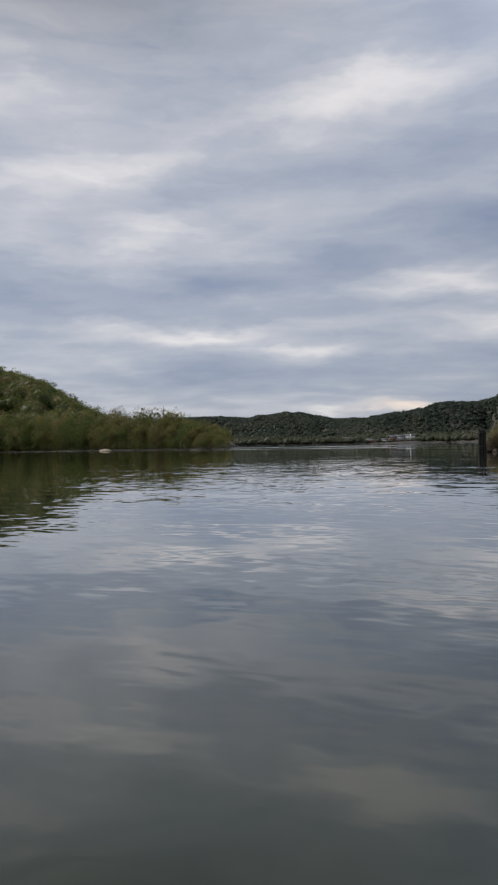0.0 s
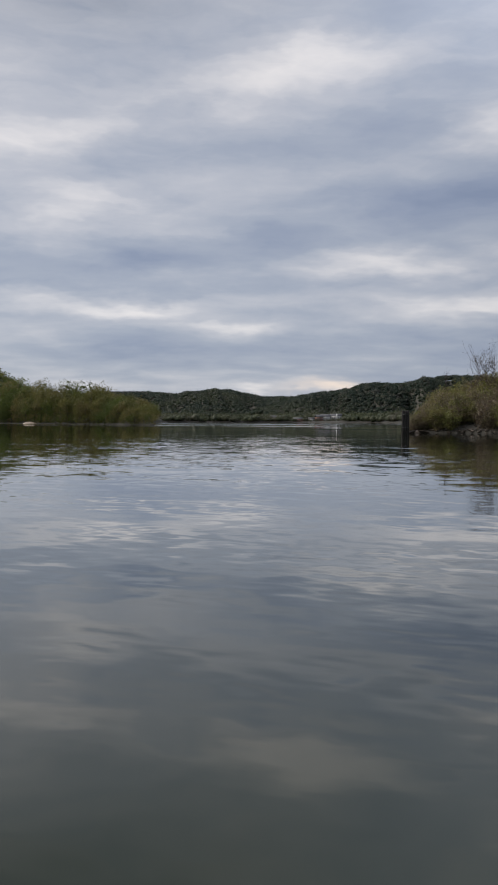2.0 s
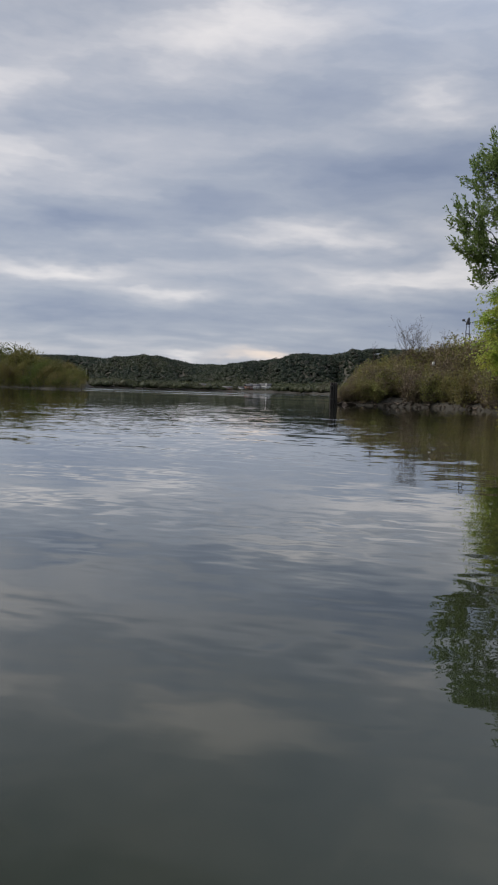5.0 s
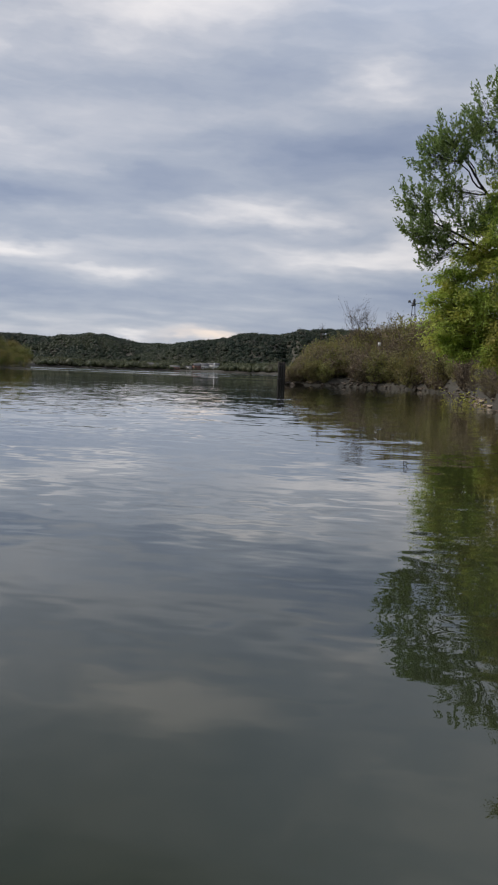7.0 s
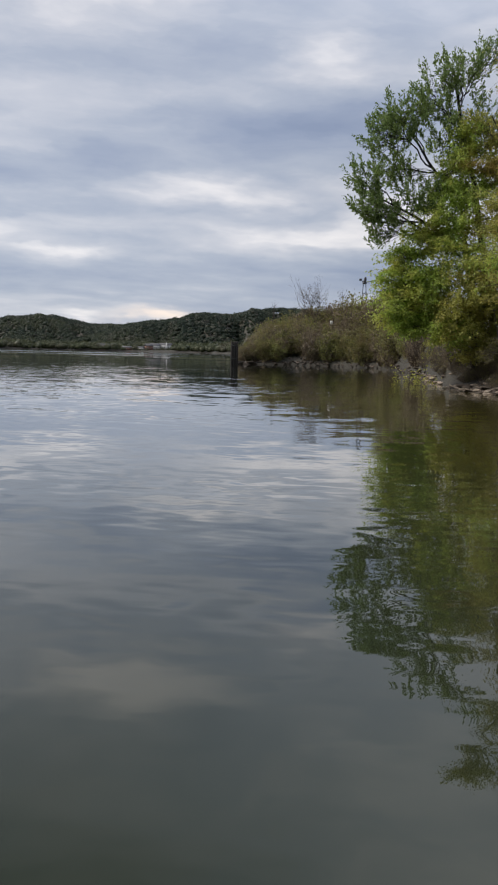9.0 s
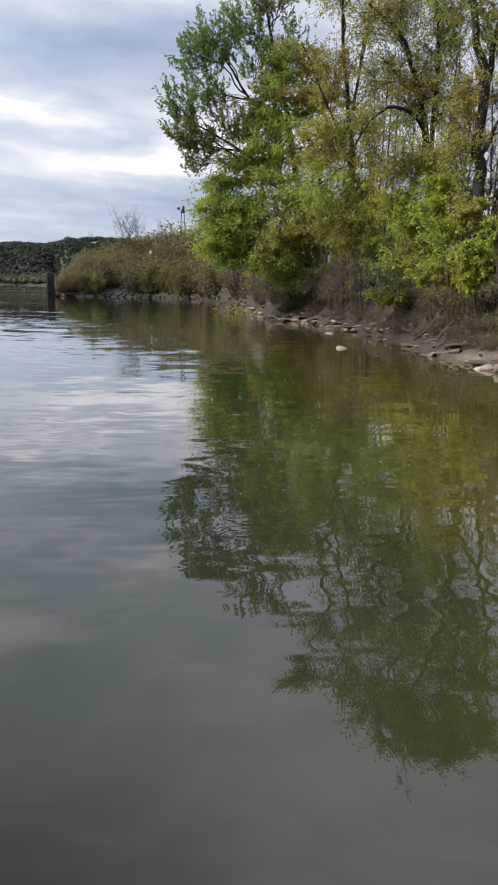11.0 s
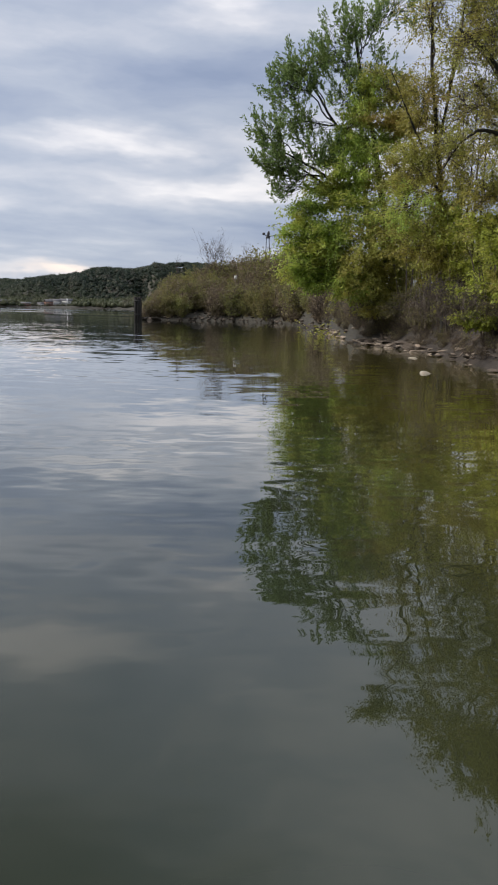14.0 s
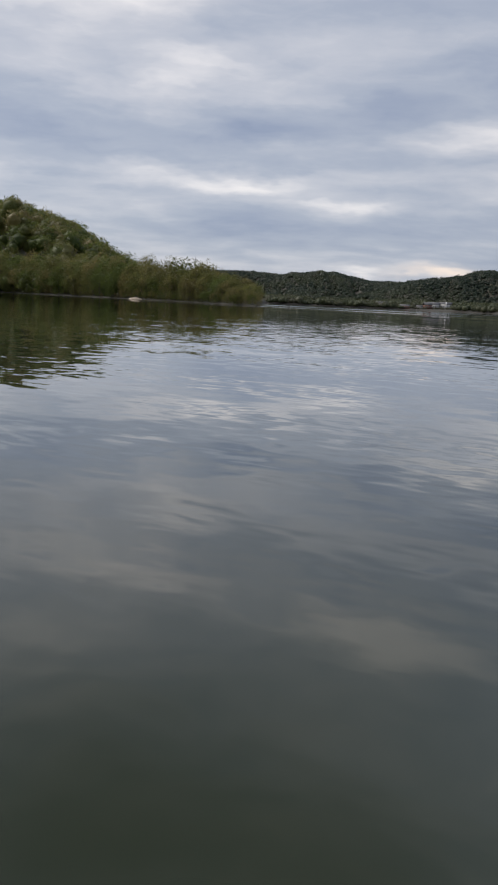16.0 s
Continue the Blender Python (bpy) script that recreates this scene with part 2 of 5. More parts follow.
def ground_material():
    """Mud and flat stone along the water, bare earth on the cut bank, moss and litter above. Bank shade is painted in.
    """
    m, n, b = material("river_bank_earth")
    geo = n.put("ShaderNodeNewGeometry", out=0)
    grain = n.noise(geo, 9.0, 9.0, 0.68)
    pebble = n.put("ShaderNodeTexVoronoi", {"Vector": n.vec("ADD", geo, n.vec("MULTIPLY", n.noise(geo, 3.0, 3.0, out=1), (0.4, 0.4, 0.4))), "Scale": 5.5}, 0)
    wide = n.noise(geo, 0.7, 5.0, 0.6)
    mud = n.ramp(grain, (0.28, (0.075, 0.054, 0.039)), (0.5, (0.155, 0.118, 0.089)), (0.72, (0.29, 0.232, 0.18)))
    mud = n.mix(n.ramp(wide, (0.40, (0, 0, 0)), (0.66, (1, 1, 1))), mud, n.ramp(grain, (0.3, (0.105, 0.077, 0.056)), (0.7, (0.225, 0.176, 0.133))))
    mud = n.mix(n.ramp(pebble, (0.0, (0.35, 0.35, 0.35)), (0.25, (0, 0, 0))), mud, (0.40, 0.34, 0.28))
    # earth is coloured extra dark to stand in for shade below the overhang
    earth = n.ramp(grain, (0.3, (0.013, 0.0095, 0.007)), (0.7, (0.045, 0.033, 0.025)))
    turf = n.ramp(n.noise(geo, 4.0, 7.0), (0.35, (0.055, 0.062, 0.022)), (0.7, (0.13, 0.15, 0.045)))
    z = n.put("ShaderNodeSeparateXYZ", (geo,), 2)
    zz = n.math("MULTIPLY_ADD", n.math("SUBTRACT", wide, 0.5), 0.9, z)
    # under the trees the earth colour starts lower, painting in shade over litter
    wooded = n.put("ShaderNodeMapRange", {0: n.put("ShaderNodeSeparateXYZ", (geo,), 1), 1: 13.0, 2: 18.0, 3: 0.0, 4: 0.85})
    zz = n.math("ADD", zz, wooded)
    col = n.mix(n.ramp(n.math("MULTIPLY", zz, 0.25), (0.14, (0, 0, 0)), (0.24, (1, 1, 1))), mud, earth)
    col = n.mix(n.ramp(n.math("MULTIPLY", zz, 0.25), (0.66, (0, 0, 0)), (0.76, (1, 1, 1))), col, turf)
    # beyond 34 m along y the ground turns darker
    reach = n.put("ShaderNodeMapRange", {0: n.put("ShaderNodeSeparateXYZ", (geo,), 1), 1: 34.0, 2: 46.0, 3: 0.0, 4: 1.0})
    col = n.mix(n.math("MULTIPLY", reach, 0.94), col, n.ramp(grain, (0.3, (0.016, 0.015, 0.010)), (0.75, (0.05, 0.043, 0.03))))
    wet = n.ramp(n.math("ADD", z, n.math("MULTIPLY", n.math("SUBTRACT", wide, 0.5), 0.12)), (0.03, (0.55, 0.5, 0.46)), (0.12, (1, 1, 1)))
    col = n.mix(1.0, col, wet, "MULTIPLY")
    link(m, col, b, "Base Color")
    b.inputs["Roughness"].default_value = 0.85
    h = n.math("ADD", grain, n.math("MULTIPLY", pebble, -0.5))
    link(m, n.put("ShaderNodeBump", {"Strength": 0.9, "Distance": 0.08, "Height": h}), b, "Normal")
    return m


def water_material():
    """Slow murky river: a green-brown body under a rippled mirror, with calm and ruffled patches."""
    m, n, b = material("river_water")
    geo = n.put("ShaderNodeNewGeometry", out=0)
    # crests lie across the river, a little askew
    turn = n.tree.nodes.new("ShaderNodeVectorRotate")
    turn.rotation_type = "Z_AXIS"
    m.node_tree.links.new(geo, turn.inputs["Vector"])
    turn.inputs["Angle"].default_value = radians(24)
    wave = turn.outputs[0]
    patch = n.ramp(n.noise(n.vec("MULTIPLY", wave, (0.35, 1.0, 1.0)), 0.16, 4.0, 0.6), (0.40, (0.14, 0.14, 0.14)), (0.60, (1, 1, 1)))
    tilt = n.vec("MULTIPLY", n.vec("SUBTRACT", n.noise(n.vec("MULTIPLY", wave, (0.5, 1.0, 1.0)), 3.5, 0.0, 0.4, 0.7, 1), (0.5, 0.5, 0.5)), (0.020, 0.080, 0.0))
    chop = n.vec("MULTIPLY", n.vec("SUBTRACT", n.noise(n.vec("MULTIPLY", wave, (0.22, 1.0, 1.0)), 11.0, 1.0, 0.5, 0.3, 1), (0.5, 0.5, 0.5)), (0.006, 0.036, 0.0))
    swell = n.vec("MULTIPLY", n.vec("SUBTRACT", n.noise(n.vec("MULTIPLY", wave, (0.45, 1.0, 1.0)), 1.1, 1.0, 0.5, 0.4, 1), (0.5, 0.5, 0.5)), (0.009, 0.036, 0.0))
    ruffle = n.vec("MULTIPLY", n.vec("ADD", tilt, chop), patch)
    # the open river beyond the point lies smoother
    calm = n.put("ShaderNodeMapRange", {0: n.put("ShaderNodeSeparateXYZ", (geo,), 1), 1: 45.0, 2: 170.0, 3: 1.0, 4: 0.24})
    ruffle = n.vec("MULTIPLY", ruffle, n.put("ShaderNodeCombineXYZ", (calm, calm, 0.0)))
    # long low swells left by a passing boat
    place = m.node_tree.nodes.new("ShaderNodeSeparateXYZ")
    m.node_tree.links.new(geo, place.inputs[0])
    along = n.math("MULTIPLY_ADD", place.outputs[0], 0.85, place.outputs[1])
    along = n.math("MULTIPLY_ADD", n.math("SUBTRACT", n.noise(n.vec("MULTIPLY", geo, (1.0, 0.2, 1.0)), 0.02, 3.0), 0.5), 22.0, along)
    lean = 0.0
    for crest, width, slope in ((218.0, 9.0, -0.012), (318.0, 16.0, -0.025), (480.0, 40.0, -0.03)):
        q = n.math("MULTIPLY", n.math("SUBTRACT", along, crest), 1 / width)
        lean = n.math("MULTIPLY_ADD", n.math("POWER", 0.37, n.math("MULTIPLY", q, q)), slope, lean)
    swell = n.vec("MULTIPLY", swell, n.put("ShaderNodeCombineXYZ", (calm, calm, 0.0)))
    swell = n.vec("ADD", swell, n.put("ShaderNodeCombineXYZ", (0.0, lean, 0.0)))
    up = n.vec("NORMALIZE", n.vec("ADD", n.vec("ADD", ruffle, swell), (0.0, 0.0, 1.0)))
    link(m, up, b, "Normal")
    # the shallows along the bank are cloudy with olive mud, the channel is deep and dark
    xyz = m.node_tree.nodes.new("ShaderNodeSeparateXYZ")
    m.node_tree.links.new(geo, xyz.inputs[0])
    off = n.math("ADD", n.math("MULTIPLY", xyz.outputs[0], 0.9), n.math("MULTIPLY", xyz.outputs[1], -0.43))
    off = n.math("MULTIPLY_ADD", n.math("SUBTRACT", n.noise(geo, 0.35, 4.0), 0.5), 3.0, off)
    body = n.ramp(n.put("ShaderNodeMapRange", {0: off, 1: -0.3, 2: 3.4, 3: 0.0, 4: 1.0}), (0.0, (0.016, 0.021, 0.012)), (0.5, (0.025, 0.027, 0.011)), (1.0, (0.062, 0.056, 0.014)))
    link(m, body, b, "Base Color")
    streak = n.noise(n.vec("MULTIPLY", geo, (0.0025, 0.03, 1.0)), 1.0, 2.0, 0.5)
    out = n.put("ShaderNodeMapRange", {0: place.outputs[1], 1: 260.0, 2: 420.0, 3: 0.0, 4: 1.0})
    breeze = n.math("MULTIPLY", out, n.ramp(streak, (0.54, (0, 0, 0)), (0.60, (0.21, 0.21, 0.21))))
    link(m, n.math("ADD", breeze, 0.012), b, "Roughness")
    b.inputs["IOR"].default_value = 1.31
    b.inputs["Coat Weight"].default_value = 0.68
    b.inputs["Coat IOR"].default_value = 1.27
    b.inputs["Coat Roughness"].default_value = 0.012
    link(m, up, b, "Coat Normal")
    return m


M_GROUND = ground_material()
M_WATER = water_material()

# ---- mesh helpers ----
RNG = np.random.default_rng(7)


def mesh_data(name, verts, faces, mat, smooth=False):
    """A mesh from arrays of vertices and of equal-sided faces."""
    verts, faces = np.asarray(verts, np.float32), np.asarray(faces, np.int32)
    me = bpy.data.meshes.new(name)
    k = faces.shape[1]
    me.vertices.add(len(verts))
    me.vertices.foreach_set("co", verts.ravel())
    me.loops.add(faces.size)
    me.loops.foreach_set("vertex_index", faces.ravel())
    me.polygons.add(len(faces))
    me.polygons.foreach_set("loop_start", np.arange(0, faces.size, k, dtype=np.int32))
    if smooth:
        me.polygons.foreach_set("use_smooth", np.ones(len(faces), bool))
    me.materials.append(mat)
    me.update(calc_edges=True)
    me.validate()
    return me


def thing(name, where, label, category, group="", kind=""):
    ob = new(name)
    ob.empty_display_size = 0.2
    ob.location = where
    return tagged(ob, label, category, group, kind)


def part(name, me, parent, label=""):
    ob = new(name, me)
    ob.parent = parent
    return tagged(ob, label) if label else ob


def at(az, d, z=0.0):
    a = radians(az)
    return Vector((d * math.sin(a), d * math.cos(a), z))


def sight(az, el, d):
    """The point at a bearing and an elevation seen from the eye, d metres off on the level."""
    return at(az, d, EYE + d * math.tan(radians(el)))


def wave_noise(x, y, seed, octaves=4):
    """Smooth value noise on arrays, about -1 to 1."""
    total, amp, norm = 0.0, 1.0, 0.0
    for o in range(octaves):
        xi, yi = np.floor(x).astype(np.int64), np.floor(y).astype(np.int64)
        u, v = x - xi, y - yi
        u, v = u * u * (3 - 2 * u), v * v * (3 - 2 * v)

        def lattice(a, b):
            h = np.sin(a * 127.1 + b * 311.7 + seed * 74.7 + o * 19.3) * 43758.5453
            return (h - np.floor(h)) * 2 - 1
        total = total + amp * ((lattice(xi, yi) * (1 - u) + lattice(xi + 1, yi) * u) * (1 - v)
                               + (lattice(xi, yi + 1) * (1 - u) + lattice(xi + 1, yi + 1) * u) * v)
        norm += amp
        amp *= 0.5
        x, y = x * 2.03 + 5.2, y * 2.03 + 1.7
    return total / norm


# ---- ground and water ----
# bearing and distance of the water's edge
SHORE_AZ = [-180, -120, -60, -24, -19, -10, -4, -1.6, -1.1, 2, 9, 15, 16.6, 17.0, 20, 24, 27.5, 30.6, 32.6, 36.4, 39.3, 42.6, 45.2, 48.5, 51.8, 54.3, 56.7, 59.5, 75, 110, 180]
SHORE_D = [40, 300, 600, 640, 600, 430, 350, 330, 1100, 1150, 1150, 1050, 900, 138, 136, 132, 121, 77, 50, 43, 36.5, 28.8, 23.3, 20.4, 19.0, 17.4, 16.1, 15.5, 13, 11, 40]


def shore(az):
    return np.interp(az, SHORE_AZ, SHORE_D)


def smooth(a, b, x):
    t = np.clip((x - a) / (b - a), 0, 1)
    return t * t * (3 - 2 * t)


def ridge(az, d, azs, els, crest, front, back, trees):
    top = EYE + crest * np.tan(np.radians(np.interp(az, azs, els))) - trees
    u = smooth(front, crest, d)
    spur = wave_noise(az * 0.9 + d * 0.0012, d * 0.0022, 17, 3)
    return np.maximum(top, 0) * np.maximum(u + 1.5 * u * (1 - u) * spur, 0) * (1 - 0.5 * smooth(crest, back, d))


def land(az, d):
    """Height of the ground at a bearing and a distance."""
    s = d - shore(az)
    x, y = d * np.sin(np.radians(az)), d * np.cos(np.radians(az))
    near = np.interp(s, [-30, -4, 0, 2.4, 4.2, 5.4, 6.8, 8.5, 9.2, 20, 60, 400], [-4, -0.5, -0.02, 0.30, 0.78, 1.25, 1.62, 1.95, 2.95, 3.4, 5.0, 5.5])
    brush = np.interp(s, [-30, -4, 0, 1.3, 4, 12, 28, 60, 400], [-4, -0.6, -0.02, 0.7, 1.3, 2.9, 5.2, 6.2, 6.0])
    far = np.interp(s, [-60, -4, 0, 1, 8, 60, 400], [-5, -0.5, -0.02, 0.35, 1.0, 3.0, 4.5])
    brush = np.where(s > 0, brush * (0.22 + 0.78 * smooth(17.2, 20.0, az)), brush)
    k = smooth(27.5, 32.5, az)
    z = np.where(az < 16.8, far, brush * (1 - k) + near * k)
    rough = wave_noise(x * 0.9, y * 0.9, 3, 5) * 0.12 + np.abs(wave_noise(x * 2.6, y * 2.6, 9, 3)) * 0.10
    z = z + rough * smooth(0.3, 2.0, s) * np.where(s < 40, 1, 0)
    left = ridge(az, d, [-60, -30, -24, -20, -18.5, -17, -15.7, -14.2, -13.3, -12.2, -10.8, -8, -5], [5, 6.4, 6.0, 6.1, 6.25, 5.85, 5.5, 4.75, 4.1, 3.45, 2.6, 1.6, 0.4], 800, 520, 1100, 18)
    mid = ridge(az, d, [-9, -6, -4.6, -2.1, 0, 0.8, 2.3, 3.8, 5.4, 6.3, 8.3, 12, 20], [1.8, 2.0, 2.15, 2.2, 2.04, 2.1, 2.35, 2.36, 2.05, 1.87, 1.85, 2.0, 1.5], 2100, 1350, 3000, 10)
    right = ridge(az, d, [5, 7, 8.3, 9.2, 10.8, 12.8, 13.6, 14.8, 16.6, 18.2, 20.1, 22, 30, 60], [0.6, 1.2, 1.72, 1.98, 2.28, 2.42, 2.8, 2.9, 2.85, 3.18, 3.4, 3.3, 2.6, 0.5], 1550, 1160, 2300, 9)
    hills = np.maximum(np.maximum(left, mid), right)
    return np.where(d > 480, np.maximum(z, hills * smooth(2, 110, s)), z)


def build_ground():
    az = np.concatenate([np.arange(-180, -26, 4.0), np.arange(-26, 16, 0.25), np.arange(16, 18, 0.05), np.arange(18, 30, 0.2), np.arange(30, 62, 0.14), np.arange(62, 180.1, 4.0)])
    rings = np.concatenate([[-0.98, -0.7, -0.4], [0.0]])
    step = np.concatenate([np.linspace(-3, 10.4, 84), 10.4 + 0.35 * (1.115 ** np.arange(1, 66) - 1) / 0.115])
    s = shore(az)[:, None]
    d = np.concatenate([s + (s - 3) * rings[:3][None, :] - 3 * 0, s + step[None, :]], 1)
    d[:, :3] = np.maximum(d[:, :3], 0.2)
    A = np.repeat(az[:, None], d.shape[1], 1)
    z = land(A, d)
    z[:, :3] = -3.0
    V = np.stack([d * np.sin(np.radians(A)), d * np.cos(np.radians(A)), z], -1).reshape(-1, 3)
    n, k = d.shape
    i = np.arange(n - 1)[:, None] * k + np.arange(k - 1)[None, :]
    F = np.stack([i, i + 1, i + k + 1, i + k], -1).reshape(-1, 4)
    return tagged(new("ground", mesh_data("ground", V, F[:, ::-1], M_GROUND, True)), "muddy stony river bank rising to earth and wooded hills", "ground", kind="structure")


build_ground()
water_ob = new("water", mesh_data("water", [(-4600, -4600, 0), (4600, -4600, 0), (4600, 4600, 0), (-4600, 4600, 0)], [(0, 1, 2, 3)], M_WATER))
tagged(water_ob, "calm murky green river water with light ripples", "water", kind="structure")


def ground_z(x, y):
    return float(land(np.array(math.degrees(math.atan2(x, y))), np.array(math.hypot(x, y))))


# ---- plants ----
def tube(points, radii, sides=6):
    """A tapered tube along points: vertices and quads."""
    P, r = np.asarray(points, float), np.asarray(radii, float)
    T = np.gradient(P, axis=0)
    T /= np.linalg.norm(T, axis=1)[:, None] + 1e-9
    ref = np.where(np.abs(T[:, 2:3]) > 0.9, [[1.0, 0, 0]], [[0, 0, 1.0]])
    N = np.cross(T, ref)
    N /= np.linalg.norm(N, axis=1)[:, None] + 1e-9
    B = np.cross(T, N)
    a = np.arange(sides) * 2 * np.pi / sides
    V = P[:, None] + r[:, None, None] * (np.cos(a)[None, :, None] * N[:, None] + np.sin(a)[None, :, None] * B[:, None])
    i = np.arange(len(P) - 1)[:, None] * sides + np.arange(sides)[None, :]
    j = np.arange(len(P) - 1)[:, None] * sides + (np.arange(sides)[None, :] + 1) % sides
    return V.reshape(-1, 3), np.stack([i, j, j + sides, i + sides], -1).reshape(-1, 4)


def join(pieces):
    vs, fs, k = [], [], 0
    for v, f in pieces:
        vs.append(v)
        fs.append(f + k)
        k += len(v)
    return np.concatenate(vs), np.concatenate(fs)


def bend(a, b, sag, n, jitter=0.0):
    """A curved path from a to b that rises (or sags) by sag in the middle."""
    a, b = np.asarray(a, float), np.asarray(b, float)
    t = np.linspace(0, 1, n)[:, None]
    P = a + (b - a) * t
    P[:, 2] += (sag * 4 * t * (1 - t))[:, 0]
    if jitter:
        P[1:-1] += RNG.normal(0, jitter, (n - 2, 3))
    return P


def spline(points, n):
    """A smooth path through points."""
    P = np.asarray(points, float)
    t = np.linspace(0, len(P) - 1, n)
    out = []
    for u in t:
        i = min(int(u), len(P) - 2)
        f = u - i
        p0, p1, p2, p3 = P[max(i - 1, 0)], P[i], P[i + 1], P[min(i + 2, len(P) - 1)]
        out.append(0.5 * (2 * p1 + (p2 - p0) * f + (2 * p0 - 5 * p1 + 4 * p2 - p3) * f * f + (3 * p1 - p0 - 3 * p2 + p3) * f ** 3))
    return np.array(out)


def leaves(points, size, droop=0.3, along=None, slim=0.33, level=0.0):
    """Folded leaf blades at points: vertices and quads."""
    P = np.asarray(points, float)
    n = len(P)
    d = RNG.normal(0, 1, (n, 3)) if along is None else along + RNG.normal(0, 0.42, (n, 3))
    d[:, 2] -= droop
    d /= np.linalg.norm(d, axis=1)[:, None]
    side = np.cross(d, RNG.normal(0, 1, (n, 3)) * (1 - 0.55 * level) + [0, 0, 2.2 * level])
    side /= np.linalg.norm(side, axis=1)[:, None] + 1e-9
    L = (size * RNG.uniform(0.6, 1.3, n))[:, None]
    V = np.stack([P, P + d * L * 0.5 + side * L * slim, P + d * L, P + d * L * 0.5 - side * L * slim], 1)
    return V.reshape(-1, 3), np.arange(4 * n).reshape(n, 4)


def twigs_and_leaves(limb, centre, radii, n_twigs, per_twig, leaf, style):
    """Twigs that leave the outer part of a limb and fill an ellipsoid, with the leaves on them."""
    wood, pts, dirs = [], [], []
    R = np.asarray(radii, float)
    n_sprays = max(3, n_twigs // (4 if style == "shoots" else 5))
    v = RNG.normal(0, 1, (n_sprays, 3))
    v /= np.linalg.norm(v, axis=1)[:, None]
    sprays = np.asarray(centre) + v * R * (0.25 + 0.95 * RNG.random((n_sprays, 1)) ** 0.7)
    for k in range(n_twigs):
        mid = sprays[k % n_sprays]
        fan = (0.24, 0.24, 0.24) if style == "shoots" else (0.36, 0.36, 0.13)
        end = mid + RNG.normal(0, 1, 3) * fan * R * (1.0 if k % 9 or style == "shoots" else 1.7)
        end[2] -= 0.1 * R[2]
        start = limb[RNG.integers(len(limb) // 3, len(limb))]
        if k % 3:
            start = start + (mid - start) * 0.55
        P = bend(start, end, RNG.uniform(-0.1, 0.18) * np.linalg.norm(end - start), 5, 0.04 * R.mean())
        if style == "shoots":
            out = (end - start) * [1, 1, 0]
            out = out / (np.linalg.norm(out) + 1e-6) * RNG.uniform(0.15, 0.6)
            tip = P[-1] + out + np.array([RNG.normal(0, 0.12), RNG.normal(0, 0.12), RNG.uniform(0.35, 0.95)])
            P = np.concatenate([P, bend(P[-1], tip, -0.05, 3)[1:]])
        wood.append(tube(P, np.linspace(0.02, 0.006, len(P)) * style_width(style), 3))
        if per_twig:
            low = 0.6 if style == "shoots" else 0.3
            u = RNG.uniform(low, 1, per_twig) * (len(P) - 1)
            i = np.minimum(u.astype(int), len(P) - 2)
            q = P[i] + (P[i + 1] - P[i]) * (u - i)[:, None]
            spread = 0.045 if style == "shoots" else 0.075 * min(1.6, R.mean())
            pts.append(q + RNG.normal(0, spread, q.shape))
            dirs.append(P[i + 1] - P[i])
    if pts:
        pts, dirs = np.concatenate(pts), np.concatenate(dirs)
        dirs /= np.linalg.norm(dirs, axis=1)[:, None] + 1e-9
        blades = leaves(pts, leaf, 0.25, dirs if style == "shoots" else dirs * 0.6, 0.19 if style == "shoots" else 0.27, 0.0 if style == "shoots" else 0.4)
    else:
        blades = None
    return join(wood), blades


def style_width(style):
    return {"shoots": 0.9, "bare": 0.5}.get(style, 0.75)


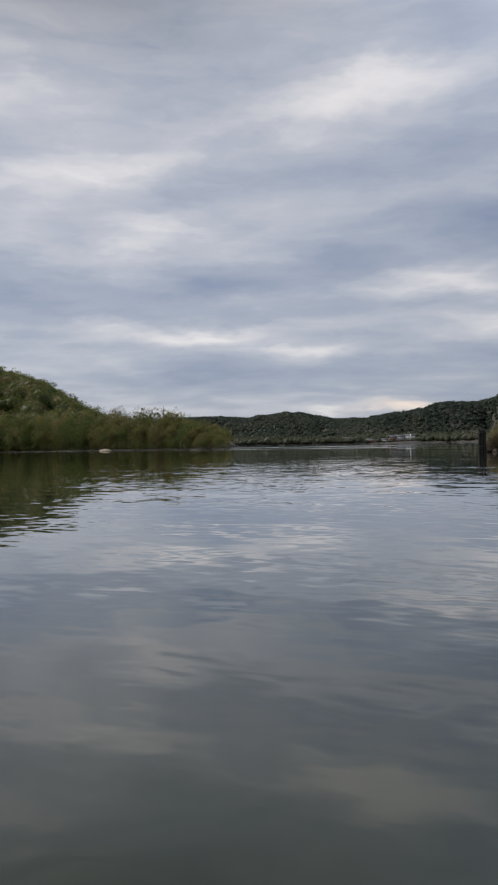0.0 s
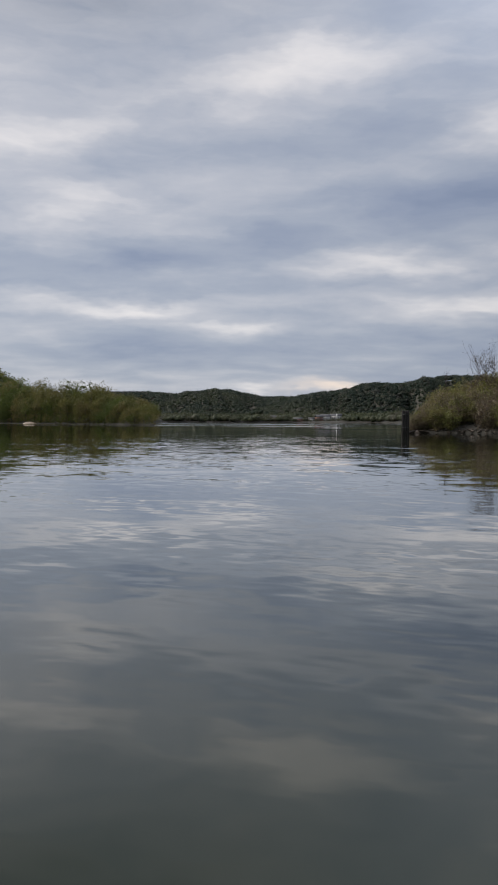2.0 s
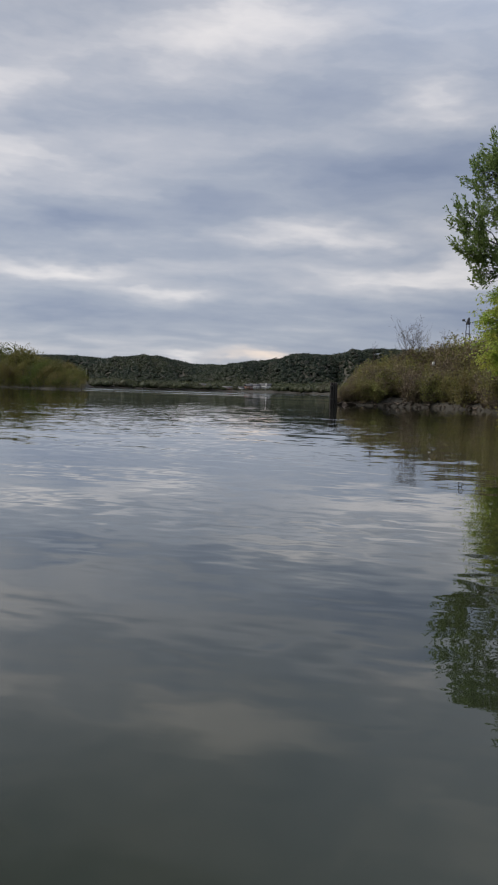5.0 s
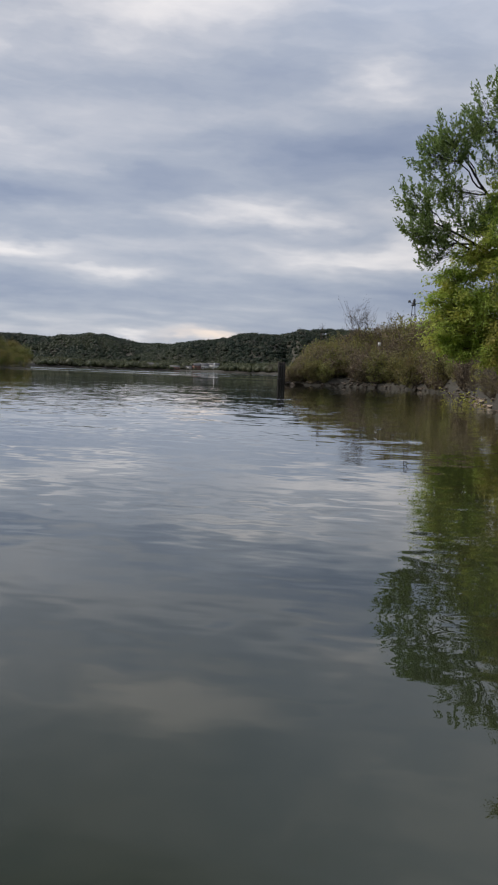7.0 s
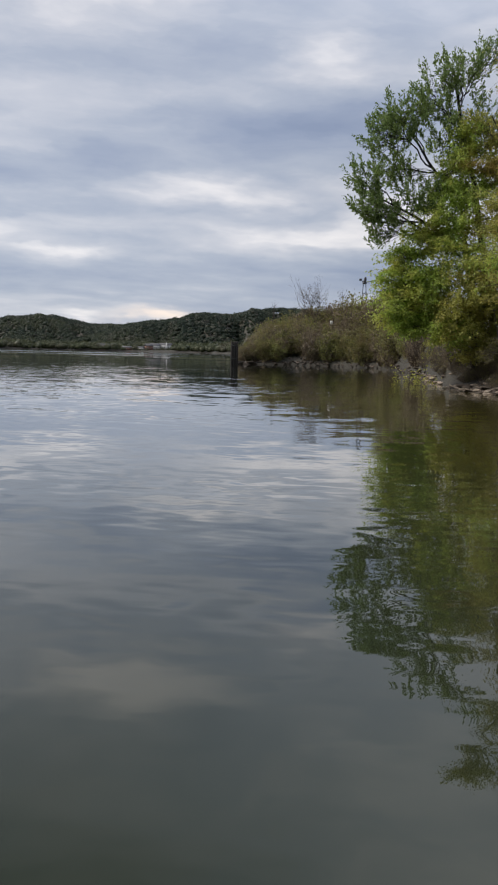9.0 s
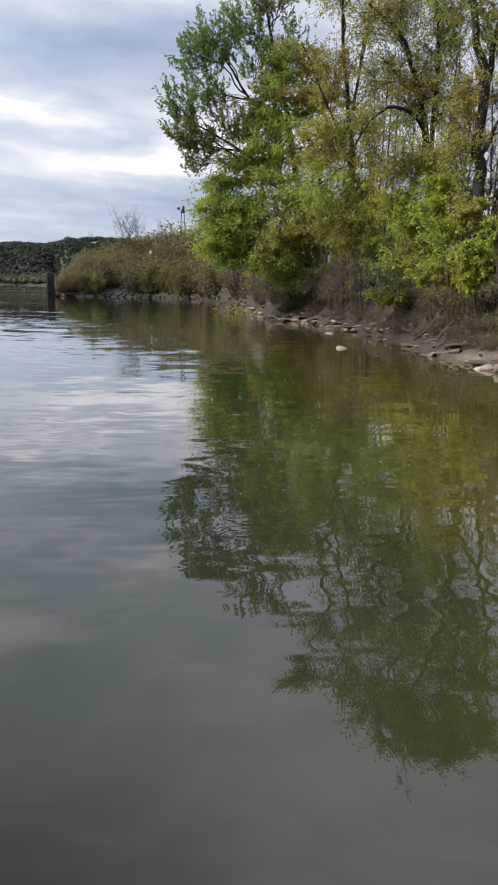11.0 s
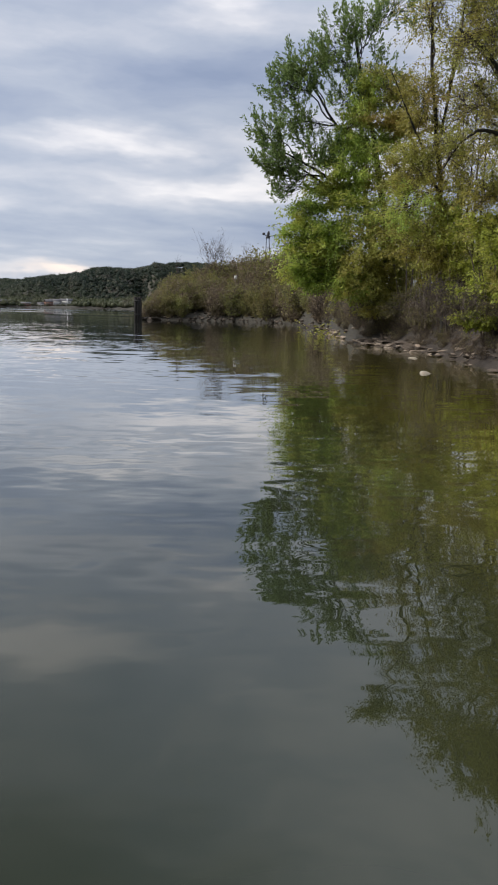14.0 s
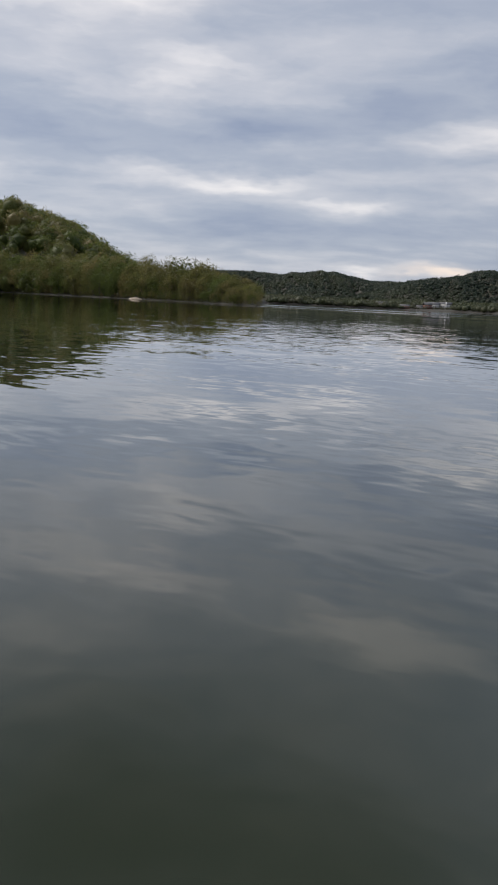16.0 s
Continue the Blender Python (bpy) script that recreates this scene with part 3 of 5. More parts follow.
def plant(name, label, category, base_az, base_d, stems, clusters, group="", bark=None):
    """A tree or shrub. stems: paths of (bearing, elevation, distance, radius) seen from the eye; clusters: bearing, elevation,
    half width and half height in degrees, distance, twigs, leaves on each, leaf length, leaf material, style, stem it grows from."""
    back = max(0.0, float(shore(base_az)) + 4.8 - base_d)
    base_d += back
    stems = [[(a, e, d + back, r) for a, e, d, r in stem] for stem in stems]
    clusters = [(a, e, sa, se, d + back, *rest) for a, e, sa, se, d, *rest in clusters]
    foot = at(base_az, base_d)
    foot.z = ground_z(foot.x, foot.y) - 0.08
    root = thing(name, foot, label, category, group)
    o = np.array(foot)
    bark = bark or M_BARK
    paths = []
    for k, stem in enumerate(stems):
        pts = [np.array(sight(a, e, d)) - o for a, e, d, r in stem]
        rad = [r for a, e, d, r in stem]
        if stem[0][1] < 1.0:
            pts[0][2] = ground_z(pts[0][0] + o[0], pts[0][1] + o[1]) - 0.12 - o[2]
        n = 8 * len(pts)
        P = spline(pts, n)
        P[1:-1] += wave_noise(np.arange(1, n - 1)[:, None] * 0.35 + np.array([[0, 40, 80]]), np.full((n - 2, 3), k * 7.3), base_d, 2) * rad[0] * 0.7
        r = np.interp(np.linspace(0, len(pts) - 1, n), np.arange(len(pts)), rad)
        if k == 0:
            r[:3] *= [1.7, 1.3, 1.1]
        part("trunk" if k == 0 else "limb", mesh_data("trunk", *tube(P, r, 9), bark, True), root)
        paths.append(P)
    for az, el, saz, sel, d, n_twigs, per_twig, leaf, mat, style, stem in clusters:
        if style == "bare":
            n_twigs = int(n_twigs * 2.0)
        else:
            k_ = 1.15 if style == "shoots" else 1.3
            n_twigs, per_twig, saz, sel = int(n_twigs * (1.6 if style == "shoots" else 2.0)), int(per_twig * (1.75 if style == "shoots" else 2.7)), saz * k_, sel * k_
            leaf *= 1.0 if style == "shoots" else 1.06
        c = np.array(sight(az, el, d)) - o
        R = (d * math.radians(saz), min(d * math.radians((saz + sel) / 2), 2.6), d * math.radians(sel))
        P = paths[stem]
        below = P[(P[:, 2] < c[2] - 0.15 * abs(c[2])) | (np.arange(len(P)) < 3)]
        start = below[np.argmin(np.linalg.norm(below - c, axis=1))]
        reach = np.linalg.norm(c - start)
        limb = bend(start, c, 0.10 * reach, 9, 0.03 * reach)
        w0 = max(0.025, min(0.14, 0.016 * reach))
        wood, blades = twigs_and_leaves(limb, c, R, n_twigs, per_twig, leaf, style)
        lv = tube(limb, np.linspace(w0, w0 * 0.35, 9), 6)
        part("branch", mesh_data("branch", *join([lv, wood]), bark if style == "shoots" else M_TWIG, False), root)
        if blades:
            part("foliage", mesh_data("foliage", *blades, mat), root)
    return root


def unit_ico(sub):
    bm = bmesh.new()
    bmesh.ops.create_icosphere(bm, subdivisions=sub, radius=1.0)
    v = np.array([p.co[:] for p in bm.verts])
    f = np.array([[q.index for q in p.verts] for p in bm.faces])
    bm.free()
    return v, f


def canopy(centres, radii, cards, card, core=0.66, flat=0.45, loose=0.26, lie=0.25):
    """Crowns of woods far off: for each an uneven dark core and many leaf sprays over it. Triangles."""
    C, R = np.asarray(centres, float), np.asarray(radii, float)
    n = len(C)
    v, f = unit_ico(1)
    bump = 1 + RNG.normal(0, 0.13, (n, len(v), 1))
    V1 = C[:, None] + v[None] * R[:, None] * core * bump
    F1 = f[None] + (np.arange(n) * len(v))[:, None, None]
    q = RNG.normal(0, 1, (n, cards, 3))
    q /= np.linalg.norm(q, axis=2)[:, :, None]
    q[:, :, 2] = np.where(q[:, :, 2] < -flat, -q[:, :, 2], q[:, :, 2])
    lump = 1 + 0.16 * np.sin(q[:, :, 0:1] * 5 + C[:, None, 0:1]) * np.cos(q[:, :, 2:3] * 6 + C[:, None, 1:2])
    P = C[:, None] + q * R[:, None] * (0.66 + loose * RNG.random((n, cards, 1)) ** 0.8) * lump
    size = card * R.mean(1)[:, None, None] * RNG.uniform(0.6, 1.4, (n, cards, 1))
    a = RNG.normal(0, 1, (n, cards, 3))
    b = RNG.normal(0, 1, (n, cards, 3))
    a -= lie * (a * q).sum(2, keepdims=True) * q
    b -= lie * (b * q).sum(2, keepdims=True) * q
    a /= np.linalg.norm(a, axis=2)[:, :, None]
    b /= np.linalg.norm(b, axis=2)[:, :, None]
    V2 = np.stack([P - a * size * 0.5, P + a * size * 0.5, P + b * size * 0.8], 2).reshape(-1, 3)
    F2 = np.arange(len(V2)).reshape(-1, 3) + n * len(v)
    return np.concatenate([V1.reshape(-1, 3), V2]), np.concatenate([F1.reshape(-1, 3), F2])


# ---- far woods ----
def scatter_wood(az0, az1, d0, d1, n, r0, r1, squash=0.9):
    az, d = RNG.uniform(az0, az1, n), np.sqrt(RNG.uniform(d0 ** 2, d1 ** 2, n))
    ok = d - shore(az) > 3
    az, d = az[ok], d[ok]
    r = RNG.uniform(r0, r1, len(az))
    z = land(az, d) + r * 0.6
    C = np.stack([d * np.sin(np.radians(az)), d * np.cos(np.radians(az)), z], 1)
    return C, np.stack([r, r, r * squash * RNG.uniform(0.85, 1.25, len(r))], 1)


def wood(name, label, mat, cards, card, *areas):
    C, R = [np.concatenate(q) for q in zip(*[scatter_wood(*a) for a in areas])]
    ob = new(name, mesh_data(name, *canopy(C, R, cards, card), mat))
    return tagged(ob, label, "woodland", kind="stuff")


wood("hill_woodland", "dark green spring woods covering the distant hills", M_FAR, 30, 0.3,
     (-9, 9.5, 1450, 2150, 5200, 4, 7, 0.8), (6.5, 26, 1200, 1600, 5200, 3, 6, 0.8))
wood("hill_woodland", "budding brownish woods mixed into the distant hills", M_FAR_BUD, 30, 0.3,
     (-9, 9.5, 1450, 2100, 1100, 4, 7, 0.8), (6.5, 26, 1190, 1550, 1300, 3, 6, 0.8))
wood("hillside_woodland", "olive and green spring woods on the steep hillside", M_WOOD_GREEN, 230, 0.125,
     (-32, -6, 560, 830, 800, 6, 11, 1.0))
wood("hillside_woodland", "rust-tinted budding trees on the steep hillside", M_WOOD_BUD, 230, 0.12,
     (-32, -8, 560, 815, 330, 5, 10, 1.0))
wood("riverside_woodland", "low pale green trees along the far river bank", M_FAR_BANK, 110, 0.2,
     (-1.0, 9.6, 1100, 1200, 330, 5, 9, 0.8), (9.6, 12.4, 1176, 1230, 70, 5, 9, 0.8), (12.4, 17.0, 890, 1200, 330, 5, 9, 0.8), (-1.0, 9.6, 1100, 1168, 300, 3, 6, 0.7), (9.6, 12.4, 1140, 1158, 30, 1.5, 3, 0.7))


# ---- trees of the wooded point across the river ----
def broadleaf(seed, height, width, mat, cards=3600):
    """A tree seen from far across the river: trunk, limbs and a crown of separate clumps. Its foot is at the origin."""
    tree = thing("tree", (0, 0, 0), "", "tree")
    pieces = [tube(spline([(0, 0, -0.5), (0.1, 0.1, height * 0.35), (-0.2, 0.1, height * 0.8)], 8), np.linspace(0.28, 0.08, 8), 6)]
    n = 22
    t = RNG.uniform(0, 1, n) ** 0.8
    a = np.arange(n) * 2.4 + seed
    spread = width * (0.30 + 0.62 * np.sin(np.pi * (0.12 + 0.82 * t))) * 0.62
    C = np.stack([np.cos(a) * spread, np.sin(a) * spread, height * (0.08 + 0.80 * t)], 1)
    R = np.stack([np.full(n, width * 0.30)] * 2 + [np.full(n, height * 0.12)], 1) * RNG.uniform(0.7, 1.25, (n, 1))
    for c in C[::2]:
        pieces.append(tube(bend((0, 0, c[2] * 0.6), c, 0.3, 5), np.linspace(0.1, 0.03, 5), 4))
    part("trunk", mesh_data("trunk", *join(pieces), M_TWIG, True), tree)
    part("crown", mesh_data("crown", *canopy(C, R, cards // n, 0.19, 0.24, 0.9, 0.7, 0.3), mat), tree)
    return tree


def place_trees(protos, spots, label, group):
    """Move each prototype to a spot, then copy them to the rest."""
    for k, (az, d, h) in enumerate(spots):
        proto, tall = protos[k % len(protos)]
        p = at(az, d)
        p.z = ground_z(p.x, p.y) - 0.1
        f = h / tall
        if k < len(protos):
            continue
        made = copy_thing(proto, Matrix.LocRotScale(p, Euler((0, 0, RNG.uniform(0, 6.28))), (f * RNG.uniform(0.9, 1.15), f, f)))
        tagged(made, label, "", group)
    for k, (proto, tall) in enumerate(protos):
        az, d, h = spots[k]
        p = at(az, d)
        p.z = ground_z(p.x, p.y) - 0.1
        proto.location, proto.scale = p, (h / tall,) * 3
        tagged(proto, label, "", group)


point_spots = []
for row in range(3):
    for k in range(56):
        az = -27 + 25.6 * (k + RNG.uniform(-0.3, 0.3)) / 55
        el = float(np.interp(az, [-28, -12, -8.2, -6, -4.9, -2.4, -1.6], [2.3, 2.9, 2.85, 2.7, 2.3, 1.75, 1.2]))
        d = float(shore(az)) + 4 + 11 * row + RNG.uniform(-2, 4)
        point_spots.append((min(az, -1.45 - 0.12 * row), d, max(4.0, (2 + d * math.tan(radians(el)) - 1.5) * RNG.uniform(0.84, 1.02) * (0.66, 0.85, 1.0)[row])))
for k in range(70):
    az = -26 + 24.3 * (k + RNG.uniform(-0.3, 0.3)) / 69
    point_spots.append((az, float(shore(az)) + RNG.uniform(0.5, 2.5), RNG.uniform(3.0, 6.0)))
RNG.shuffle(point_spots)
point_spots = [tuple(q) for q in point_spots]
PROTO = [(broadleaf(k, 14, w_, m_), 14) for k, (w_, m_) in enumerate([(7, M_WOOD_GREEN), (6, M_WOOD_BUD), (7.5, M_WOOD_GREEN), (6, M_WOOD_GREEN), (8, M_WOOD_GREEN), (6.5, M_WOOD_BUD)])]
place_trees(PROTO, point_spots, "leafy spring tree on the wooded river point", "trees on the wooded point")


# ---- sand heap at the water ----
def sand_heap(az, d, width, tall):
    p = at(az, d)
    p.z = ground_z(p.x, p.y) - 0.2
    v, f = unit_ico(3)
    keep = v[:, 2] > -0.15
    v = v * [width / 2, width / 3, tall] + RNG.normal(0, 0.06, v.shape)
    ob = new("sand_heap", mesh_data("sand_heap", v, f[keep[f].all(1)], M_ROCK, True))
    ob.location = p
    return tagged(ob, "pale sand heap at the water's edge below trees", "sand heap")


sand_heap(-10.52, 432, 9.0, 2.2)


# ---- far buildings and mast ----
def box(w_, d_, h_, x=0.0, y=0.0, z=0.0):
    V = np.array([(sx * w_ / 2 + x, sy * d_ / 2 + y, sz * h_ + z) for sz in (0, 1) for sx, sy in ((-1, -1), (1, -1), (1, 1), (-1, 1))])
    return V, np.array([(3, 2, 1, 0), (4, 5, 6, 7), (0, 1, 5, 4), (1, 2, 6, 5), (2, 3, 7, 6), (3, 0, 4, 7)])


def gable(w_, d_, h_, z, over=0.5):
    """A gable roof as a thick folded slab along x."""
    a, b_ = w_ / 2 + over, d_ / 2 + over
    V = np.array([(-a, -b_, z), (a, -b_, z), (a, 0, z + h_), (-a, 0, z + h_), (-a, b_, z), (a, b_, z),
                  (-a, -b_, z + 0.3), (a, -b_, z + 0.3), (a, 0, z + h_ + 0.3), (-a, 0, z + h_ + 0.3), (-a, b_, z + 0.3), (a, b_, z + 0.3)])
    F = np.array([(6, 7, 8, 9), (9, 8, 11, 10), (3, 2, 1, 0), (4, 5, 2, 3), (0, 1, 7, 6), (5, 4, 10, 11), (1, 2, 8, 7), (2, 5, 11, 8), (3, 0, 6, 9), (4, 3, 9, 10)])
    return V, F


def house(name, label, az, d, w_, dep, h_, roof_h, wall_mat, roof_mat, n_win, turn=0.0, chimney=False):
    p = at(az, d)
    p.z = ground_z(p.x, p.y) - 0.3
    h = thing(name, p, label, "building", "buildings on the far bank")
    h.rotation_euler = (0, 0, -radians(az) + radians(turn))
    part("wall", mesh_data("wall", *box(w_, dep, h_), wall_mat), h)
    part("roof", mesh_data("roof", *gable(w_, dep, roof_h, h_), roof_mat), h)
    for k in range(n_win):
        x = -w_ / 2 + w_ * (k + 0.5) / n_win
        win = part("window", mesh_data("window", *box(w_ / n_win * 0.45, 0.12, h_ * 0.34, x, -dep / 2 - 0.05, h_ * 0.42), M_WHITE), h)
        part("pane", mesh_data("pane", *box(w_ / n_win * 0.36, 0.1, h_ * 0.28, x, -dep / 2 - 0.09, h_ * 0.45), M_PANE), win)
    if chimney:
        part("chimney", mesh_data("chimney", *box(1.2, 1.2, h_ + roof_h + 0.5, w_ * 0.1, -dep / 2 - 1.5), M_WHITE), h)
    return h


house("house", "long white house with a grey roof among far trees", 11.0, 1165, 15, 9, 6.5, 3.2, M_WHITE, M_ROOF, 5)
house("house", "red-brown gabled house beside the far river bank", 10.55, 1160, 11, 8, 6, 3.5, M_BRICK, M_ROOF, 3, 25)
house("house", "white two-storey house with a pale chimney on the far bank", 11.8, 1168, 18, 9, 7, 3, M_WHITE, M_ROOF, 6, -8, True)
house("house", "low white shed with a grey roof on the far bank", 10.0, 1160, 9, 7, 3.5, 2, M_WHITE, M_ROOF, 3)
house("house", "low dark-roofed shed on the far bank", 9.0, 1162, 14, 8, 4, 2, M_BRICK, M_ROOF, 3)
house("house", "pale cottage with a grey roof on the far bank", 7.3, 1168, 16, 8, 6, 3, M_ROCK, M_ROOF, 4)


def mast():
    p = at(-6.28, 620)
    p.z = ground_z(p.x, p.y)
    m = thing("radio_mast", p, "thin steel mast standing above the wooded point", "mast")
    top = EYE + 620 * math.tan(radians(2.95)) - p.z
    part("pole", mesh_data("pole", *tube([(0, 0, 0), (0, 0, top * 0.5), (0, 0, top)], [0.35, 0.28, 0.15], 6), M_STEEL), m)
    part("crossbar", mesh_data("crossbar", *box(2.2, 0.2, 0.25, 0, 0, top * 0.93), M_STEEL), m)


mast()


# ---- mooring pile ----
def mooring_pile():
    p = at(16.84, 131)
    p.z = -1.5
    m = thing("mooring_pile", p, "dark weathered timber mooring dolphin standing in the river", "mooring")
    m.rotation_euler = (0, 0, -radians(16.84))
    k = 0
    for x in (-0.42, 0.0, 0.42):
        for y in (-0.32, 0.32):
            top = 5.22 + (0.05, -0.06, 0.03, -0.02, 0.07, -0.04)[k]
            P = [(x * 1.05, y, 0), (x, y, 2.2), (x + 0.01, y, top - 0.04), (x + 0.01, y, top)]
            part("timber", mesh_data("timber", *join([tube(P, [0.235, 0.225, 0.22, 0.17], 10), tube([(x + 0.01, y, top), (x + 0.01, y, top + 0.01)], [0.17, 0.01], 10)]), M_PILE), m)
            k += 1
    for z in (2.4, 4.6):
        part("band", mesh_data("band", *box(1.36, 1.14, 0.10, 0, 0, z), M_STEEL), m)


mooring_pile()


# ---- stones ----
def stone_mesh(seed, flat, mat, sub=2):
    """A worn angular stone about a metre across with a flattish top."""
    v, f = unit_ico(sub)
    g = np.random.default_rng(seed)
    for _ in range(7):
        nrm = g.normal(0, 1, 3)
        nrm /= np.linalg.norm(nrm)
        off = g.uniform(0.45, 0.8)
        over = np.maximum(v @ nrm - off, 0)
        v = v - over[:, None] * nrm * 0.9
    v[:, 2] *= flat
    v += g.normal(0, 0.018, v.shape)
    return mesh_data("stone", v * 0.62, f, mat)


def slab_mesh(seed, layers, mat):
    """A flat layered sandstone slab: stacked plates with broken outlines, about a metre long."""
    g = np.random.default_rng(seed)
    pieces, z = [], -0.12
    for q in range(layers):
        n = 14
        a = np.sort(g.uniform(0, 2 * np.pi, n))
        r = (0.5 - 0.07 * q) * g.uniform(0.6, 1.12, n)
        ring = np.stack([np.cos(a) * r, np.sin(a) * r * 0.62], 1) + g.normal(0, 0.03, 2)
        h = g.uniform(0.03, 0.075)
        levels = [(1.0, z), (1.02, z + h * 0.75), (0.95, z + h), (0.35, z + h + 0.008), (0.02, z + h + 0.004)]
        V = np.concatenate([np.column_stack([ring * k, np.full(n, zz) + g.normal(0, 0.006, n)]) for k, zz in levels])
        i = np.arange(n)
        F = np.concatenate([np.column_stack([i + k * n, (i + 1) % n + k * n, (i + 1) % n + (k + 1) * n, i + (k + 1) * n]) for k in range(4)])
        pieces.append((V, F))
        z += h * 0.92
    return mesh_data("slab", *join(pieces), mat)


STONES = {"slab": [slab_mesh(60 + k, 1 + k % 3, M_ROCK) for k in range(5)], "dark_slab": [slab_mesh(80 + k, 1 + k % 2, M_DARK_ROCK) for k in range(3)],
          "tan": [stone_mesh(k, fl, M_ROCK) for k, fl in enumerate((0.25, 0.35, 0.5, 0.3, 0.2, 0.6))],
          "dark": [stone_mesh(20 + k, fl, M_DARK_ROCK) for k, fl in enumerate((0.3, 0.4, 0.55, 0.25))],
          "pale": [stone_mesh(40 + k, fl, M_PALE_ROCK) for k, fl in enumerate((0.4, 0.5, 0.35))]}


def stone(kind, x, y, size, label, group, lift=0.0, name="rock", tilt=0.12, long=1.0):
    z = max(ground_z(x, y), -0.05)
    ob = new(name, STONES[kind][RNG.integers(len(STONES[kind]))])
    ob.location = (x, y, z + lift + 0.02 * size)
    ob.rotation_euler = (RNG.normal(0, tilt), RNG.normal(0, tilt), RNG.uniform(0, 6.28))
    ob.scale = (size * long, size, size * RNG.uniform(0.8, 1.2))
    return tagged(ob, label, "rock", group)


# single stones that stand out along the near water's edge: bearing, distance, size, kind
for az, d, size, kind, text in [
        (37.86, 26.6, 0.42, "pale", "pale rounded stone standing in the shallows"), (36.96, 35.4, 0.40, "pale", "pale rounded stone at the water's edge"),
        (50.0, 18.2, 0.28, "pale", "pale broken stone at the water's edge"), (51.6, 17.7, 0.36, "tan", "low flat stone awash at the edge"),
        (52.9, 17.6, 0.32, "pale", "low flat pale stone awash at the edge"), (53.6, 18.4, 0.8, "dark", "dark square-edged stone block on the beach"),
        (49.2, 20.4, 0.42, "tan", "flat tan stone on the muddy beach"), (48.4, 20.8, 0.36, "tan", "flat tan stone on the muddy beach"),
        (47.6, 20.9, 0.26, "pale", "flat pale stone on the muddy beach"), (51.2, 20.4, 0.6, "dark_slab", "dark tilted stone slab on the beach"),
        (51.9, 20.9, 0.7, "dark_slab", "dark tilted stone slab on the beach"), (52.6, 20.6, 0.4, "tan", "tan stone beside a dark slab")]:
    p = at(az, d)
    stone(kind, p.x, p.y, size, text, "stones along the near beach", 0.03)

# ledges of layered sandstone above the beach
for az, d, size, long_, kind in [(56.0, 20.6, 1.5, 1.5, "slab"), (57.6, 20.9, 1.7, 1.4, "slab"), (55.0, 21.6, 1.1, 1.6, "slab"), (58.8, 21.4, 1.6, 1.3, "slab"), 
                                 (52.4, 22.9, 0.8, 1.5, "dark_slab"), (57.0, 19.2, 0.8, 1.5, "slab"), (61.2, 20.2, 1.4, 1.3, "slab")]:
    p = at(az, d)
    ob = stone(kind, p.x, p.y, size, "broad layered sandstone ledge on the beach", "sandstone ledges", -0.05, "rock_ledge", 0.06, long_)
    ob.rotation_euler = (ob.rotation_euler[0], ob.rotation_euler[1], -radians(az) + RNG.normal(0, 0.25))

# loose stones over the near beach
for k in range(150):
    az = RNG.uniform(31.0, 61.0)
    s_ = abs(RNG.normal(0, 1.9))
    p = at(az, float(shore(az)) + s_ - 0.25)
    big = 0.07 + 0.22 * RNG.random() ** 2.6 + 0.010 * max(0, float(shore(az)) - 20)
    stone(("tan", "slab", "dark", "tan", "dark", "dark_slab")[RNG.integers(6)], p.x, p.y, big, "loose worn stone on the muddy beach", "loose beach stones")
# slabs heaped along the shore by the overhanging trees
for k in range(70):
    az = RNG.uniform(30.2, 37.5)
    p = at(az, float(shore(az)) + abs(RNG.normal(0.6, 1.2)))
    stone(("slab", "dark_slab", "dark_slab")[RNG.integers(3)], p.x, p.y, RNG.uniform(0.5, 1.3), "flat sandstone slab in the shore rubble", "shore slabs", 0.05, "rock_slab", 0.2, 1.5)
# broken ledges along the foot of the bank
for k in range(70):
    az = 36.0 + 17 * RNG.random() ** 1.6
    p = at(az, float(shore(az)) + RNG.uniform(0.1, 3.4))
    ob = stone(("dark_slab", "dark_slab", "slab", "dark")[RNG.integers(4)], p.x, p.y, RNG.uniform(0.22, 0.55), "jagged flat rock breaking out of the muddy shore", "jagged shore rocks", 0.02, "shore_rock", 0.14, 1.7)
    ob.rotation_euler = (ob.rotation_euler[0], ob.rotation_euler[1], -radians(az) + RNG.normal(0, 0.4))
# rubble along the brushy point
for k in range(240):
    az = 17.05 + 13.6 * RNG.random()
    p = at(az, float(shore(az)) + abs(RNG.normal(0.8, 1.3)))
    stone(("dark", "dark", "dark_slab", "dark")[RNG.integers(4)], p.x, p.y, 0.22 + 0.5 * RNG.random() ** 1.5, "angular grey-brown boulder on the brushy point", "boulders on the point", 0.08, "boulder", 0.25, 1.3)
for az, d, size in [(17.25, 131.5, 1.2), (17.7, 133, 1.3), (18.2, 133, 1.5)]:
    p = at(az, d)
    stone("dark", p.x, p.y, size, "dark boulder at the tip of the point", "boulders on the point", 0.1, "boulder", 0.2, 1.4)


